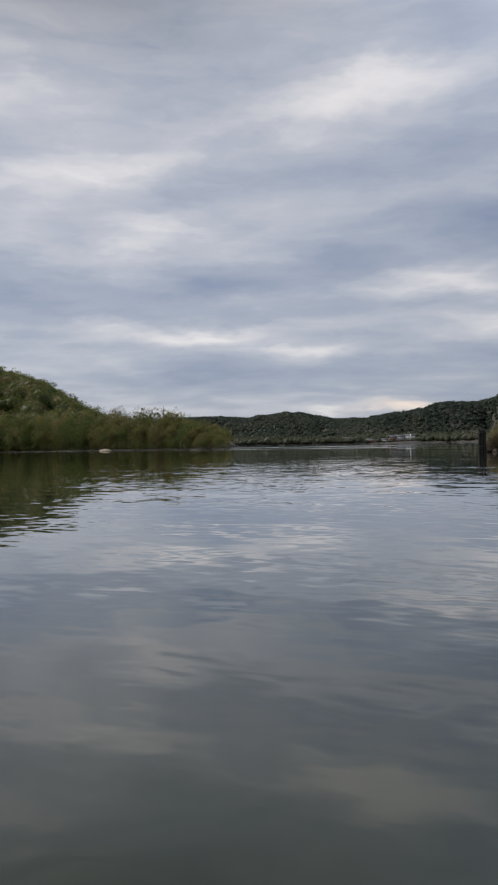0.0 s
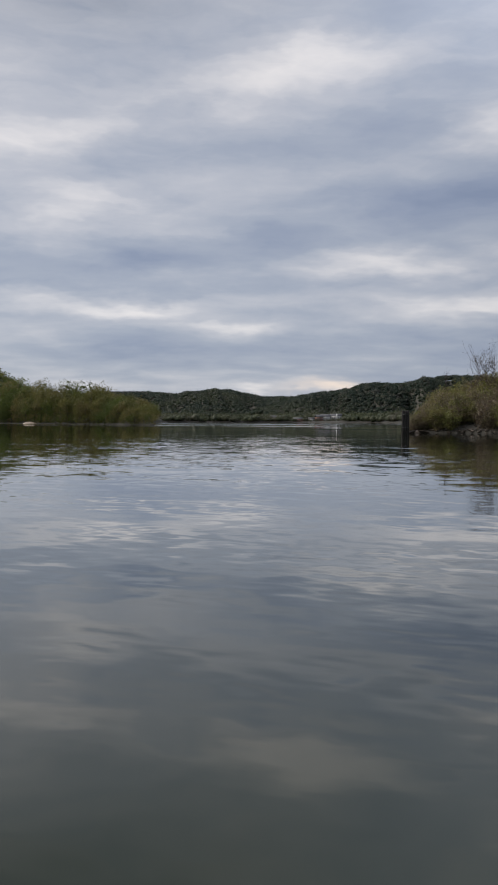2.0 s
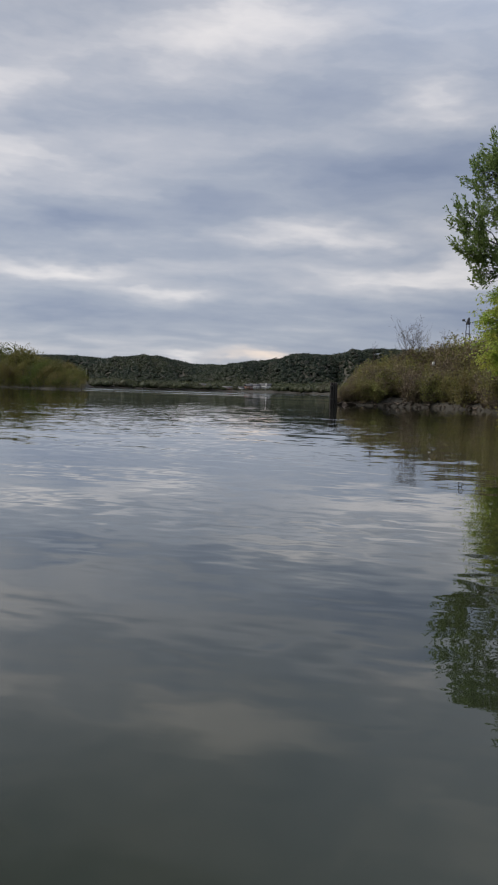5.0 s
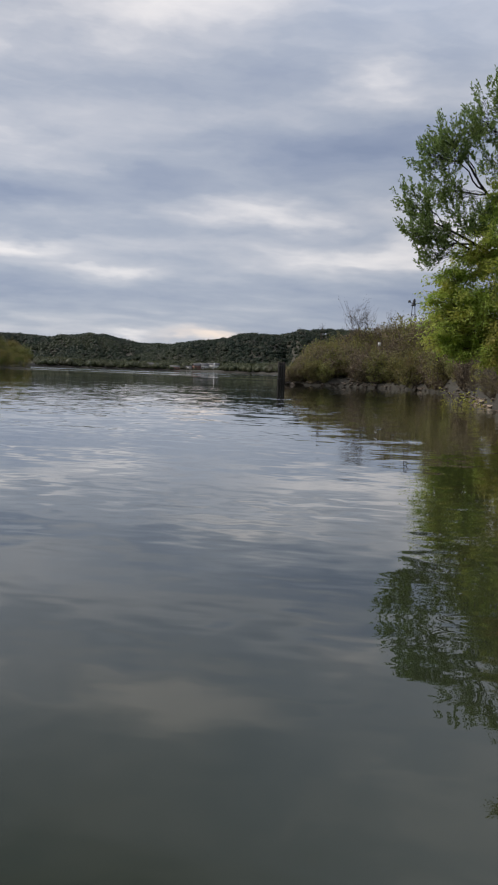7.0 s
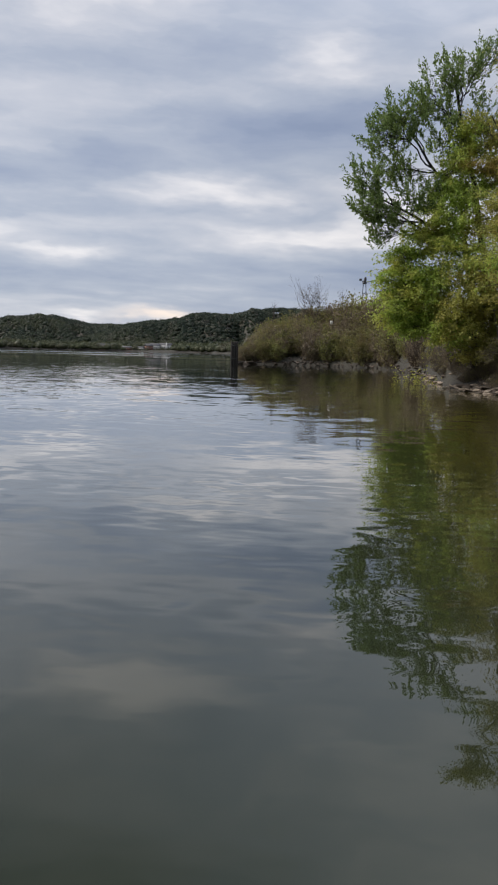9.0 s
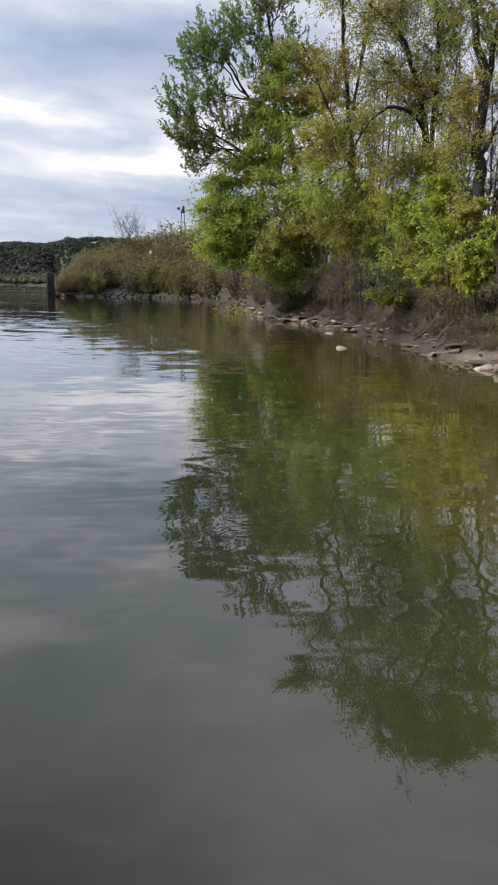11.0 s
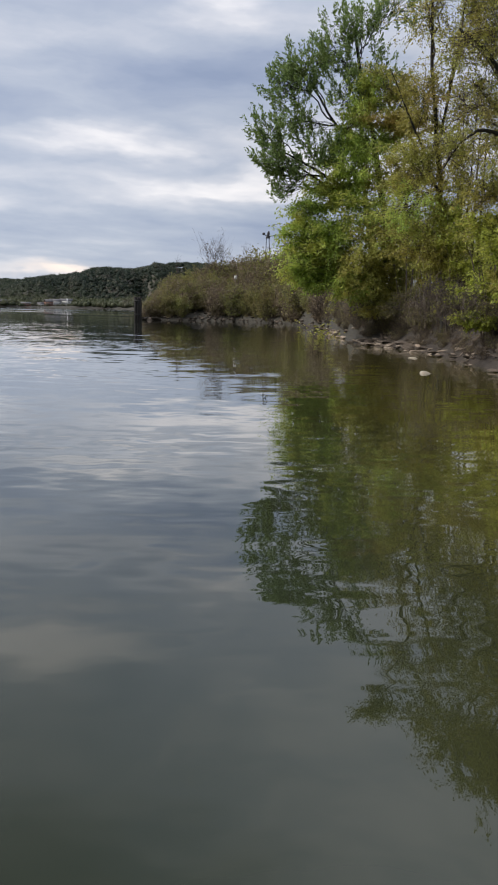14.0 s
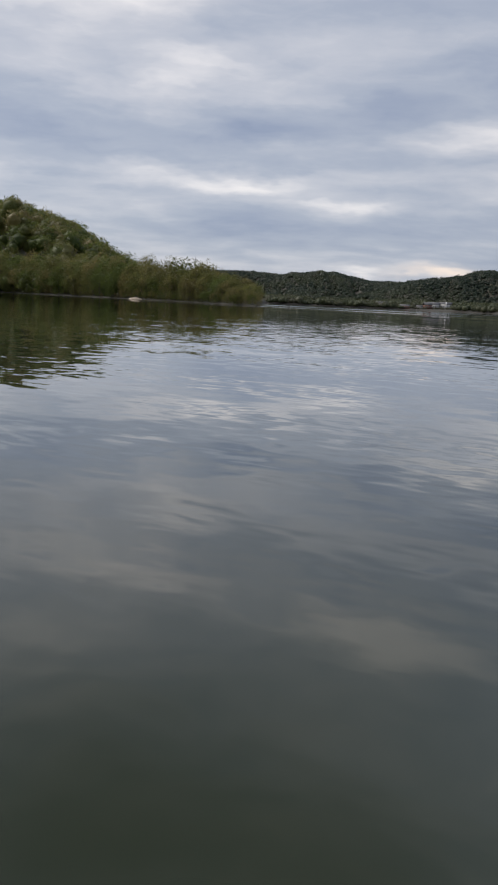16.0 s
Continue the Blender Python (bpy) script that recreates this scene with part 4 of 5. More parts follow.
# ---- brush on the point ----
def shrub(seed, mat, n_stems, per, leaf, spread=1.3, tall=3.0, name="shrub"):
    """A many-stemmed shrub at the origin, about three metres tall."""
    s_ = thing(name, (0, 0, 0), "", name)
    woods, pts = [], []
    for k in range(n_stems):
        a, r = RNG.uniform(0, 6.28), spread * math.sqrt(RNG.random())
        end = np.array([math.cos(a) * r, math.sin(a) * r, tall * RNG.uniform(0.45, 1.05) * (1 - 0.25 * r / spread)])
        P = bend((0.25 * end[0], 0.25 * end[1], -0.1), end, 0.0, 5, 0.09)
        woods.append(tube(P, np.linspace(0.03, 0.01, 5), 3))
        for q in range(3):
            s0 = P[RNG.integers(1, 5)]
            e0 = s0 + RNG.normal(0, 0.32, 3) + np.array([0, 0, 0.25])
            woods.append(tube(bend(s0, e0, 0, 2), [0.014, 0.006], 3))
            if per:
                t = RNG.uniform(0.1, 1.1, per)[:, None]
                pts.append(s0 + (e0 - s0) * t + RNG.normal(0, 0.13, (per, 3)))
    part("stem", mesh_data("stem", *join(woods), M_DRY), s_)
    if pts:
        part("foliage", mesh_data("foliage", *leaves(np.concatenate(pts), leaf), mat), s_)
    return s_


BRUSH = [(shrub(k, m_, n_, per, lf), 3.0) for k, (m_, n_, per, lf) in enumerate([(M_SCRUB, 44, 20, 0.15), (M_SCRUB_DRY, 50, 12, 0.14), (M_HERB_DULL, 44, 20, 0.15), (M_SCRUB, 46, 18, 0.15), (M_SCRUB_DRY, 56, 8, 0.13), (M_SCRUB_DRY, 50, 12, 0.14)])]
brush_spots = []
for k in range(205):
    az = 17.2 + 13.6 * RNG.random() ** 0.85
    s_ = 1.2 + 34 * RNG.random() ** 1.25
    if az > 30.3 or (az > 29.4 and s_ < 2.5):
        continue
    brush_spots.append((az, float(shore(az)) + s_, RNG.uniform(3.2, 5.8) * (0.5 + 0.5 * min(1.0, (az - 16.9) / 3)) * (1.0 + 0.55 * float(smooth(20, 25, az)) * float(smooth(8, 20, s_)))))
for k in range(34):
    az = 17.15 + 2.6 * RNG.random()
    brush_spots.append((az, float(shore(az)) + RNG.uniform(1.0, 16), RNG.uniform(1.6, 2.8) + 1.1 * (az - 17.15)))
place_trees(BRUSH, brush_spots, "tangled olive-brown spring shrub on the stony point", "shrubs on the point")


def bare_tree(name, label, az, d, el_top, width, thick=1.0, trunks=1, mat=None):
    """A leafless tree: trunk, limbs and a fine spread of twigs."""
    p = at(az, d)
    p.z = ground_z(p.x, p.y) - 0.1
    t_ = thing(name, p, label, "tree", "leafless trees")
    H = EYE + d * math.tan(radians(el_top)) - p.z
    for q in range(trunks):
        x0 = (q - (trunks - 1) / 2) * width * 0.3
        P = spline([(x0 * 0.4, 0, 0), (x0 + RNG.normal(0, 0.1), 0, H * 0.45), (x0 * 1.6 + RNG.normal(0, 0.2), RNG.normal(0, 0.2), H * 0.98)], 14)
        part("trunk", mesh_data("trunk", *tube(P, np.linspace(0.006 * H + 0.01, 0.010, 14), 6), mat or M_TWIG, True), t_)
        woods = []
        for k in range(34):
            i = RNG.integers(6, 14)
            a = RNG.uniform(0, 6.28)
            L = width * RNG.uniform(0.3, 0.8) * (1.1 - abs(i - 9) / 9)
            e = P[i] + np.array([math.cos(a) * L, math.sin(a) * L, L * RNG.uniform(1.0, 2.2)])
            B = bend(P[i], e, -0.12 * L, 5, 0.06 * L)
            woods.append(tube(B, np.linspace(0.0018 * H + 0.004, 0.005, 5) * thick, 3))
            for r in range(6):
                s0 = B[RNG.integers(1, 5)]
                e0 = s0 + np.array([RNG.normal(0, 0.22), RNG.normal(0, 0.22), RNG.uniform(0.1, 0.5)]) * L * 0.8
                woods.append(tube(bend(s0, e0, 0, 3), [0.009 * thick, 0.007 * thick, 0.004 * thick], 3))
        part("branchwork", mesh_data("branchwork", *join(woods), mat or M_TWIG), t_)
    return t_


bare_tree("bare_tree", "small leafless tree standing above the brush", 22.4, 152, 4.2, 3.6, 1.7, 3)
bare_tree("bare_tree", "small leafless sapling in the brush", 19.6, 150, 3.3, 1.6, 1.6)
bare_tree("bare_tree", "small leafless sapling in the brush", 24.6, 155, 4.1, 2.0, 1.6)


def beacon():
    p = at(26.2, 150)
    p.z = ground_z(p.x, p.y)
    t_ = thing("beacon_tower", p, "dark steel lattice beacon tower rising from the brush", "tower")
    t_.rotation_euler = (0, 0, -radians(26.2))
    H = EYE + 150 * math.tan(radians(5.1)) - p.z
    for sx, sy in ((-1, -1), (1, -1), (1, 1), (-1, 1)):
        part("leg", mesh_data("leg", *tube([(sx * 0.95, sy * 0.95, -0.2), (sx * 0.22, sy * 0.22, H)], [0.09, 0.07], 6), M_STEEL), t_)
    for z in (0.35, 0.6, 0.82):
        r = 0.95 - 0.73 * z
        for a, b_ in (((-r, -r), (r, -r)), ((r, -r), (r, r)), ((r, r), (-r, r)), ((-r, r), (-r, -r))):
            part("brace", mesh_data("brace", *tube([(*a, H * z), (*b_, H * (z + 0.04))], [0.04, 0.04], 5), M_STEEL), t_)
    part("platform", mesh_data("platform", *box(0.8, 0.8, 0.3, 0, 0, H), M_STEEL), t_)
    part("lamp", mesh_data("lamp", *tube([(0, 0, H + 0.4), (0.1, 0, H + 0.9), (0.12, 0, H + 1.3)], [0.25, 0.28, 0.14], 8), M_STEEL), t_)
    part("arm", mesh_data("arm", *tube([(-0.8, 0, H + 0.75), (0, 0, H + 0.3), (1.2, 0, H + 0.5)], [0.06, 0.08, 0.06], 6), M_STEEL), t_)
    part("side_light", mesh_data("side_light", *box(0.5, 0.35, 0.4, -0.8, 0, H + 0.6), M_STEEL), t_)


beacon()


def nest_box():
    p = at(23.92, 140)
    p.z = ground_z(p.x, p.y)
    t_ = thing("nest_box", p, "small white nest box on a pole in the brush", "nest box")
    top = EYE + 140 * math.tan(radians(2.31)) - p.z
    part("pole", mesh_data("pole", *tube([(0, 0, 0), (0, 0, top)], [0.05, 0.05], 6), M_DRIFT), t_)
    part("box", mesh_data("box", *box(0.34, 0.34, 0.6, 0, 0, top - 0.3), M_WHITE), t_)
    part("lid", mesh_data("lid", *box(0.42, 0.46, 0.05, 0, 0, top + 0.3), M_WHITE), t_)


nest_box()

# ---- trees of the near bank ----
SH, TW = "shoots", "twigs"
plant("maple_tree", "tall silver maple leaning over the river with dark green shoots", "tree", 35.5, 54,
      [[(35.5, -0.4, 54, 0.26), (35.0, 4, 54, 0.23), (33.8, 10, 53.5, 0.19), (32.6, 15, 53, 0.13), (31.6, 19, 52.5, 0.05)],
       [(34.6, 6, 54, 0.17), (32.0, 8.2, 52, 0.11), (29.0, 10.0, 50.5, 0.07), (27.2, 11.0, 50, 0.045), (26.0, 12.0, 50, 0.03)],
       [(33.6, 10.5, 53.5, 0.13), (31.0, 12.5, 52, 0.085), (29.0, 15.2, 51.5, 0.055), (27.4, 16.4, 51, 0.03)]],
      [(26.2, 12.2, 1.0, 0.9, 50, 34, 18, 0.225, M_MAPLE, SH, 1), (26.8, 10.0, 1.2, 0.9, 50, 44, 18, 0.225, M_MAPLE, SH, 1), (27.4, 9.2, 0.9, 1.0, 50, 26, 16, 0.225, M_MAPLE, SH, 1),
       (27.3, 15.2, 1.1, 1.3, 51, 46, 18, 0.225, M_MAPLE, SH, 2), (28.4, 16.2, 1.2, 1.3, 51.5, 46, 18, 0.225, M_MAPLE, SH, 2), (30.2, 17.3, 1.1, 1.4, 52, 46, 18, 0.225, M_MAPLE, SH, 0),
       (28.2, 13.0, 1.2, 0.8, 51, 30, 16, 0.225, M_MAPLE, SH, 2), (29.6, 10.6, 1.2, 1.0, 51, 34, 16, 0.225, M_MAPLE, SH, 1), (31.2, 15.0, 1.4, 1.3, 52.5, 42, 16, 0.225, M_MAPLE, SH, 0),
       (32.2, 18.6, 1.3, 1.3, 52.5, 44, 16, 0.225, M_MAPLE, SH, 0), (33.6, 15.8, 1.4, 1.5, 53, 40, 16, 0.225, M_MAPLE, SH, 0), (34.4, 19.4, 1.5, 1.3, 53, 40, 16, 0.225, M_MAPLE, SH, 0),
       (31.4, 10.8, 1.4, 1.2, 52, 34, 16, 0.225, M_MAPLE, SH, 1)])

plant("bushy_maple", "dense fresh-green bushy maple hanging low over the shore", "tree", 34.2, 47,
      [[(34.2, 0.0, 47, 0.22), (33.8, 4, 46.5, 0.18), (33.0, 8.5, 46, 0.12), (32.6, 12, 46, 0.04)],
       [(34.0, 1.5, 47, 0.14), (31.6, 3.6, 45.5, 0.10), (29.0, 5.0, 45, 0.05)],
       [(34.4, 2, 47, 0.14), (35.6, 6, 46, 0.10), (36.3, 10.5, 45.5, 0.04)]],
      [(28.2, 5.2, 1.0, 1.2, 45, 60, 14, 0.16, M_GREEN, TW, 1), (28.4, 3.0, 1.0, 1.1, 45, 60, 14, 0.16, M_GREEN, TW, 1), (29.4, 2.4, 1.2, 0.7, 45.5, 60, 14, 0.16, M_GREEN, TW, 1),
       (29.2, 7.0, 1.1, 1.1, 45.5, 60, 13, 0.16, M_GREEN, TW, 1), (29.8, 4.0, 1.5, 1.5, 45, 80, 14, 0.16, M_GREEN, TW, 1), (30.2, 8.4, 1.3, 1.2, 46, 65, 13, 0.16, M_GREEN, TW, 0),
       (31.4, 5.8, 1.5, 1.5, 45, 80, 14, 0.16, M_GREEN, TW, 1), (31.2, 1.9, 1.6, 1.2, 45, 80, 14, 0.16, M_GREEN, TW, 1), (32.2, 9.8, 1.5, 1.4, 45.5, 75, 13, 0.16, M_GREEN, TW, 0),
       (33.8, 12.0, 1.4, 1.3, 46, 60, 13, 0.16, M_GREEN, TW, 0), (33.4, 7.2, 1.5, 1.6, 44.5, 75, 13, 0.16, M_GREEN, TW, 0), (33.2, 3.2, 1.6, 1.4, 44, 75, 18, 0.155, M_OLIVE, TW, 0),
       (35.4, 9.4, 1.5, 1.5, 45, 65, 18, 0.155, M_OLIVE, TW, 2), (35.2, 5.0, 1.5, 1.6, 44, 65, 20, 0.17, M_OLIVE, TW, 2), (35.4, 12.8, 1.4, 1.2, 45.5, 55, 20, 0.17, M_OCHRE, TW, 2),
       (31.6, 12.4, 1.3, 1.2, 46, 60, 13, 0.16, M_GREEN, TW, 0), (33.0, 14.3, 1.3, 1.2, 46.5, 56, 13, 0.16, M_GREEN, TW, 0), (34.7, 15.0, 1.3, 1.1, 46.5, 52, 13, 0.155, M_OLIVE, TW, 2),
       (34.2, 0.8, 1.4, 0.7, 45, 40, 14, 0.16, M_OLIVE, TW, 0), (34.6, 2.6, 1.1, 1.1, 46, 44, 14, 0.16, M_OLIVE, TW, 0), (36.2, 3.0, 1.1, 1.2, 46, 44, 14, 0.16, M_OLIVE, TW, 2), (36.0, 1.2, 1.1, 0.8, 46, 40, 14, 0.16, M_OLIVE, TW, 0)])

plant("budding_tree", "tall sparse budding tree with rusty yellow-green leaf tips", "tree", 39.0, 37,
      [[(39.0, 0.2, 37, 0.165), (38.4, 6, 37, 0.143), (37.6, 13, 36.5, 0.105), (36.9, 20, 36, 0.06), (36.6, 25.5, 36, 0.0225)],
       [(38.2, 8, 37, 0.09), (36.4, 12, 36.5, 0.06), (34.4, 16, 36, 0.0225)],
       [(37.8, 11, 36.6, 0.09), (38.8, 17, 36.5, 0.0525), (39.6, 23, 36.5, 0.0225)]],
      [(35.4, 24.4, 1.6, 1.5, 36, 60, 13, 0.115, M_OLIVE, TW, 0), (39.2, 24.6, 1.9, 1.7, 36.5, 60, 13, 0.115, M_OLIVE, TW, 2),
       (36.8, 19.9, 1.7, 2.02, 36, 46, 10, 0.115, M_OLIVE, TW, 0), (37.6, 21.0, 1.9, 2.2, 36, 40, 6, 0.1, M_OLIVE, "bare", 0), (36.9, 14.4, 1.68, 1.68, 36, 46, 14, 0.115, M_OCHRE, TW, 1),
       (38.8, 17.4, 1.68, 2.02, 36.5, 42, 10, 0.115, M_OLIVE, TW, 2), (36.6, 10.0, 1.57, 1.79, 35.5, 52, 16, 0.115, M_OLIVE, TW, 0), (38.4, 7.4, 1.68, 1.9, 35.5, 52, 16, 0.115, M_OLIVE, TW, 0),
       (37.0, 4.6, 1.68, 1.9, 35, 52, 14, 0.115, M_OLIVE, TW, 0), (38.9, 3.4, 1.46, 1.68, 35, 46, 14, 0.115, M_OLIVE, TW, 0), (39.6, 9.6, 1.57, 1.9, 35.5, 46, 14, 0.115, M_OLIVE, TW, 2),
       (36.2, 7.2, 1.57, 1.68, 35, 46, 14, 0.115, M_GREEN, TW, 1), (40.4, 13.6, 1.57, 1.79, 36.5, 40, 12, 0.115, M_OLIVE, TW, 2), (40.6, 20.0, 1.57, 1.9, 36.5, 40, 12, 0.115, M_OLIVE, TW, 2), (38.2, 11.6, 1.46, 1.57, 36, 40, 12, 0.115, M_OLIVE, TW, 0)])

plant("arching_tree", "old tree with long arching dark limbs and olive leaves", "tree", 43.8, 35.7,
      [[(43.8, -0.4, 35.7, 0.204), (43.7, 4, 35.7, 0.178), (43.0, 10.6, 35.7, 0.145), (42.2, 13.5, 35.5, 0.111), (41.0, 16.4, 35.2, 0.085), (38.8, 18.2, 34.9, 0.051)],
       [(43.0, 10.6, 35.7, 0.102), (42.0, 11.8, 35.3, 0.085), (40.6, 12.1, 34.9, 0.068), (39.2, 11.2, 34.7, 0.0425), (38.2, 9.4, 34.7, 0.0213)],
       [(43.4, 8, 35.7, 0.111), (43.6, 15, 35.7, 0.085), (42.8, 22, 35.7, 0.051), (42.4, 26.5, 35.7, 0.017)]],
      [(40.0, 20.6, 1.6, 1.7, 35.4, 40, 9, 0.1, M_OLIVE, TW, 0), (42.6, 13.4, 1.5, 1.6, 35.7, 40, 10, 0.1, M_OLIVE, TW, 0), (44.0, 12.0, 1.5, 1.6, 35.7, 40, 10, 0.1, M_OLIVE, TW, 2), (41.0, 16.0, 1.5, 1.5, 35.4, 36, 8, 0.1, M_OLIVE, TW, 0), (44.0, 17.4, 1.4, 1.7, 35.7, 36, 9, 0.1, M_OLIVE, TW, 2),
       (38.9, 11.0, 1.34, 1.34, 34.7, 30, 8, 0.095, M_OLIVE, TW, 1), (38.8, 17.8, 1.79, 1.79, 34.9, 40, 9, 0.095, M_OLIVE, TW, 0), (41.2, 18.8, 1.79, 2.02, 35.2, 44, 12, 0.095, M_OLIVE, TW, 0),
       (43.2, 15.4, 1.68, 2.13, 35.7, 44, 14, 0.095, M_OLIVE, TW, 2), (42.0, 26.4, 1.9, 1.6, 35.7, 60, 14, 0.11, M_OLIVE, TW, 2), (44.8, 26.8, 1.7, 1.4, 35.7, 56, 14, 0.11, M_OLIVE, TW, 2), (41.4, 23.5, 2.13, 2.24, 35.7, 56, 14, 0.095, M_OLIVE, TW, 2), (43.8, 24.6, 1.9, 2.46, 35.7, 56, 14, 0.095, M_OLIVE, TW, 2),
       (41.2, 8.6, 1.79, 1.79, 35.2, 56, 16, 0.095, M_OLIVE, TW, 0), (43.4, 9.0, 1.79, 2.02, 35.2, 56, 16, 0.095, M_OLIVE, TW, 2), (44.4, 19.6, 1.68, 2.02, 35.7, 40, 12, 0.095, M_OLIVE, TW, 2),
       (41.8, 12.2, 1.57, 1.68, 35.7, 40, 13, 0.095, M_OLIVE, TW, 0), (42.0, 5.6, 1.57, 1.79, 35.2, 44, 15, 0.095, M_OLIVE, TW, 0), (44.8, 8.0, 1.57, 1.9, 35.5, 44, 15, 0.095, M_OLIVE, TW, 2), (42.6, 19.8, 1.68, 1.9, 35.7, 40, 12, 0.095, M_OLIVE, TW, 2), (45.2, 15.8, 1.34, 1.9, 35.7, 36, 12, 0.095, M_OLIVE, TW, 2), (44.6, 4.8, 1.34, 1.57, 35.2, 40, 15, 0.11, M_GREEN, TW, 2),
       (40.2, 14.4, 1.57, 1.46, 35.2, 30, 8, 0.095, M_OCHRE, TW, 0), (44.6, 12.6, 1.34, 2.02, 35.7, 36, 13, 0.095, M_OLIVE, TW, 2)])

plant("vine_hung_tree", "large dark-trunked tree hung with dead vines", "tree", 47.0, 28,
      [[(47.0, -0.9, 28, 0.255), (46.8, 3, 28, 0.221), (46.6, 7, 28.1, 0.204), (46.7, 12.8, 28.2, 0.162), (46.0, 16.4, 28.2, 0.119), (45.3, 21, 28.2, 0.0765), (45.0, 26, 28.2, 0.0255)],
       [(46.7, 12.0, 28.2, 0.119), (47.1, 15, 28.2, 0.0935), (47.6, 19, 28.2, 0.0595), (47.9, 25, 28.2, 0.017)],
       [(47.4, 3.0, 28.6, 0.12), (48.3, 7.0, 28.8, 0.115), (48.8, 11, 28.9, 0.095), (49.3, 15, 28.9, 0.07), (50.2, 21, 28.6, 0.0255)],
       [(46.8, 9.0, 28.1, 0.0935), (47.9, 11.0, 28, 0.07), (49.6, 13.2, 27.8, 0.05), (51.2, 15.2, 27.6, 0.032), (53.8, 15.9, 27.6, 0.017)]],
      [(47.7, 12.2, 1.0, 1.6, 28.4, 46, 5, 0.08, M_SCRUB, "bare", 1), (46.2, 6.6, 1.1, 1.5, 28.3, 40, 10, 0.09, M_OLIVE, TW, 0), (48.8, 16.4, 1.1, 1.7, 28.6, 46, 5, 0.08, M_OLIVE, "bare", 2), (45.6, 11.4, 1.0, 1.6, 28.4, 34, 10, 0.09, M_OLIVE, TW, 0),
       (47.9, 7.0, 0.9, 1.4, 28.4, 46, 5, 0.08, M_SCRUB_DRY, "bare", 0), (50.6, 14.4, 1.1, 1.3, 28.2, 34, 6, 0.08, M_OLIVE, "bare", 3), (46.9, 21.2, 1.4, 1.6, 28.4, 34, 9, 0.09, M_OLIVE, TW, 1),
       (46.6, 17.0, 1.4, 1.8, 28.2, 34, 8, 0.09, M_OLIVE, TW, 1), (48.8, 20.6, 1.4, 1.8, 28.4, 34, 9, 0.09, M_OLIVE, TW, 2), (51.0, 12.2, 1.2, 1.5, 28, 30, 4, 0.085, M_OLIVE, TW, 3), (49.6, 9.4, 1.2, 1.6, 28.4, 50, 3, 0.08, M_SCRUB_DRY, "bare", 2),
       (45.8, 9.6, 1.21, 1.98, 28.2, 34, 9, 0.09, M_OLIVE, TW, 0), (45.9, 13.6, 1.1, 1.98, 28.2, 30, 9, 0.09, M_OLIVE, TW, 0), (48.2, 16.2, 1.32, 1.76, 28.4, 26, 8, 0.09, M_OLIVE, TW, 1), (49.6, 18.0, 1.32, 1.76, 28.4, 26, 8, 0.09, M_OLIVE, TW, 2), (47.8, 9.6, 1.1, 1.76, 28.2, 30, 3, 0.08, M_SCRUB_DRY, "bare", 0), (50.2, 6.2, 1.32, 1.54, 27.6, 50, 4, 0.08, M_SCRUB_DRY, "bare", 2),
       (47.2, 26.2, 1.9, 1.5, 28.2, 54, 14, 0.1, M_OLIVE, TW, 1), (49.6, 24.4, 1.6, 1.4, 28.4, 48, 14, 0.1, M_OLIVE, TW, 2), (47.4, 24.0, 1.98, 2.42, 28.2, 54, 14, 0.09, M_OLIVE, TW, 1), (44.6, 24.8, 1.76, 2.42, 28.2, 50, 14, 0.09, M_OLIVE, TW, 0), (50.0, 21.8, 1.76, 2.2, 28.6, 50, 14, 0.09, M_OLIVE, TW, 2),
       (52.0, 18.4, 1.32, 1.76, 27.6, 38, 12, 0.09, M_OLIVE, TW, 3), (52.4, 15.8, 1.43, 1.1, 27.6, 26, 9, 0.09, M_OLIVE, TW, 3), (55.2, 15.6, 1.87, 0.66, 27.6, 16, 9, 0.09, M_OLIVE, TW, 3),
       (47.6, 19.0, 1.65, 1.87, 28.2, 36, 10, 0.09, M_OLIVE, TW, 1), (45.0, 19.0, 1.54, 1.98, 28.2, 38, 12, 0.09, M_OLIVE, TW, 0), (50.4, 10.6, 1.76, 2.2, 28.6, 44, 2, 0.08, M_OLIVE, "bare", 2),
       (48.6, 13.4, 1.54, 1.98, 28.6, 34, 3, 0.08, M_OLIVE, "bare", 2), (51.6, 9.4, 1.1, 1.76, 28.6, 24, 3, 0.08, M_OLIVE, "bare", 2)])

plant("dead_vine_tangle", "hanging tangle of dead brown vines on the trunk", "vine", 48.6, 27.9,
      [[(48.6, -0.6, 27.9, 0.03), (48.3, 3, 28, 0.03), (48.7, 7, 28.2, 0.02)]],
      [(49.0, 7.6, 0.8, 0.8, 28, 90, 5, 0.09, M_SCRUB_DRY, "bare", 0), (50.0, 8.2, 0.5, 0.7, 28, 50, 5, 0.09, M_SCRUB_DRY, "bare", 0), (49.3, 6.2, 0.8, 1.1, 27.8, 110, 4, 0.08, M_SCRUB_DRY, "bare", 0), (50.3, 4.8, 0.9, 1.3, 27.4, 120, 4, 0.08, M_SCRUB_DRY, "bare", 0), (51.2, 3.0, 0.9, 1.3, 27.2, 110, 4, 0.08, M_SCRUB, "bare", 0), (48.4, 4.6, 0.8, 1.5, 27.8, 60, 3, 0.08, M_SCRUB_DRY, "bare", 0)], "", M_DRY)

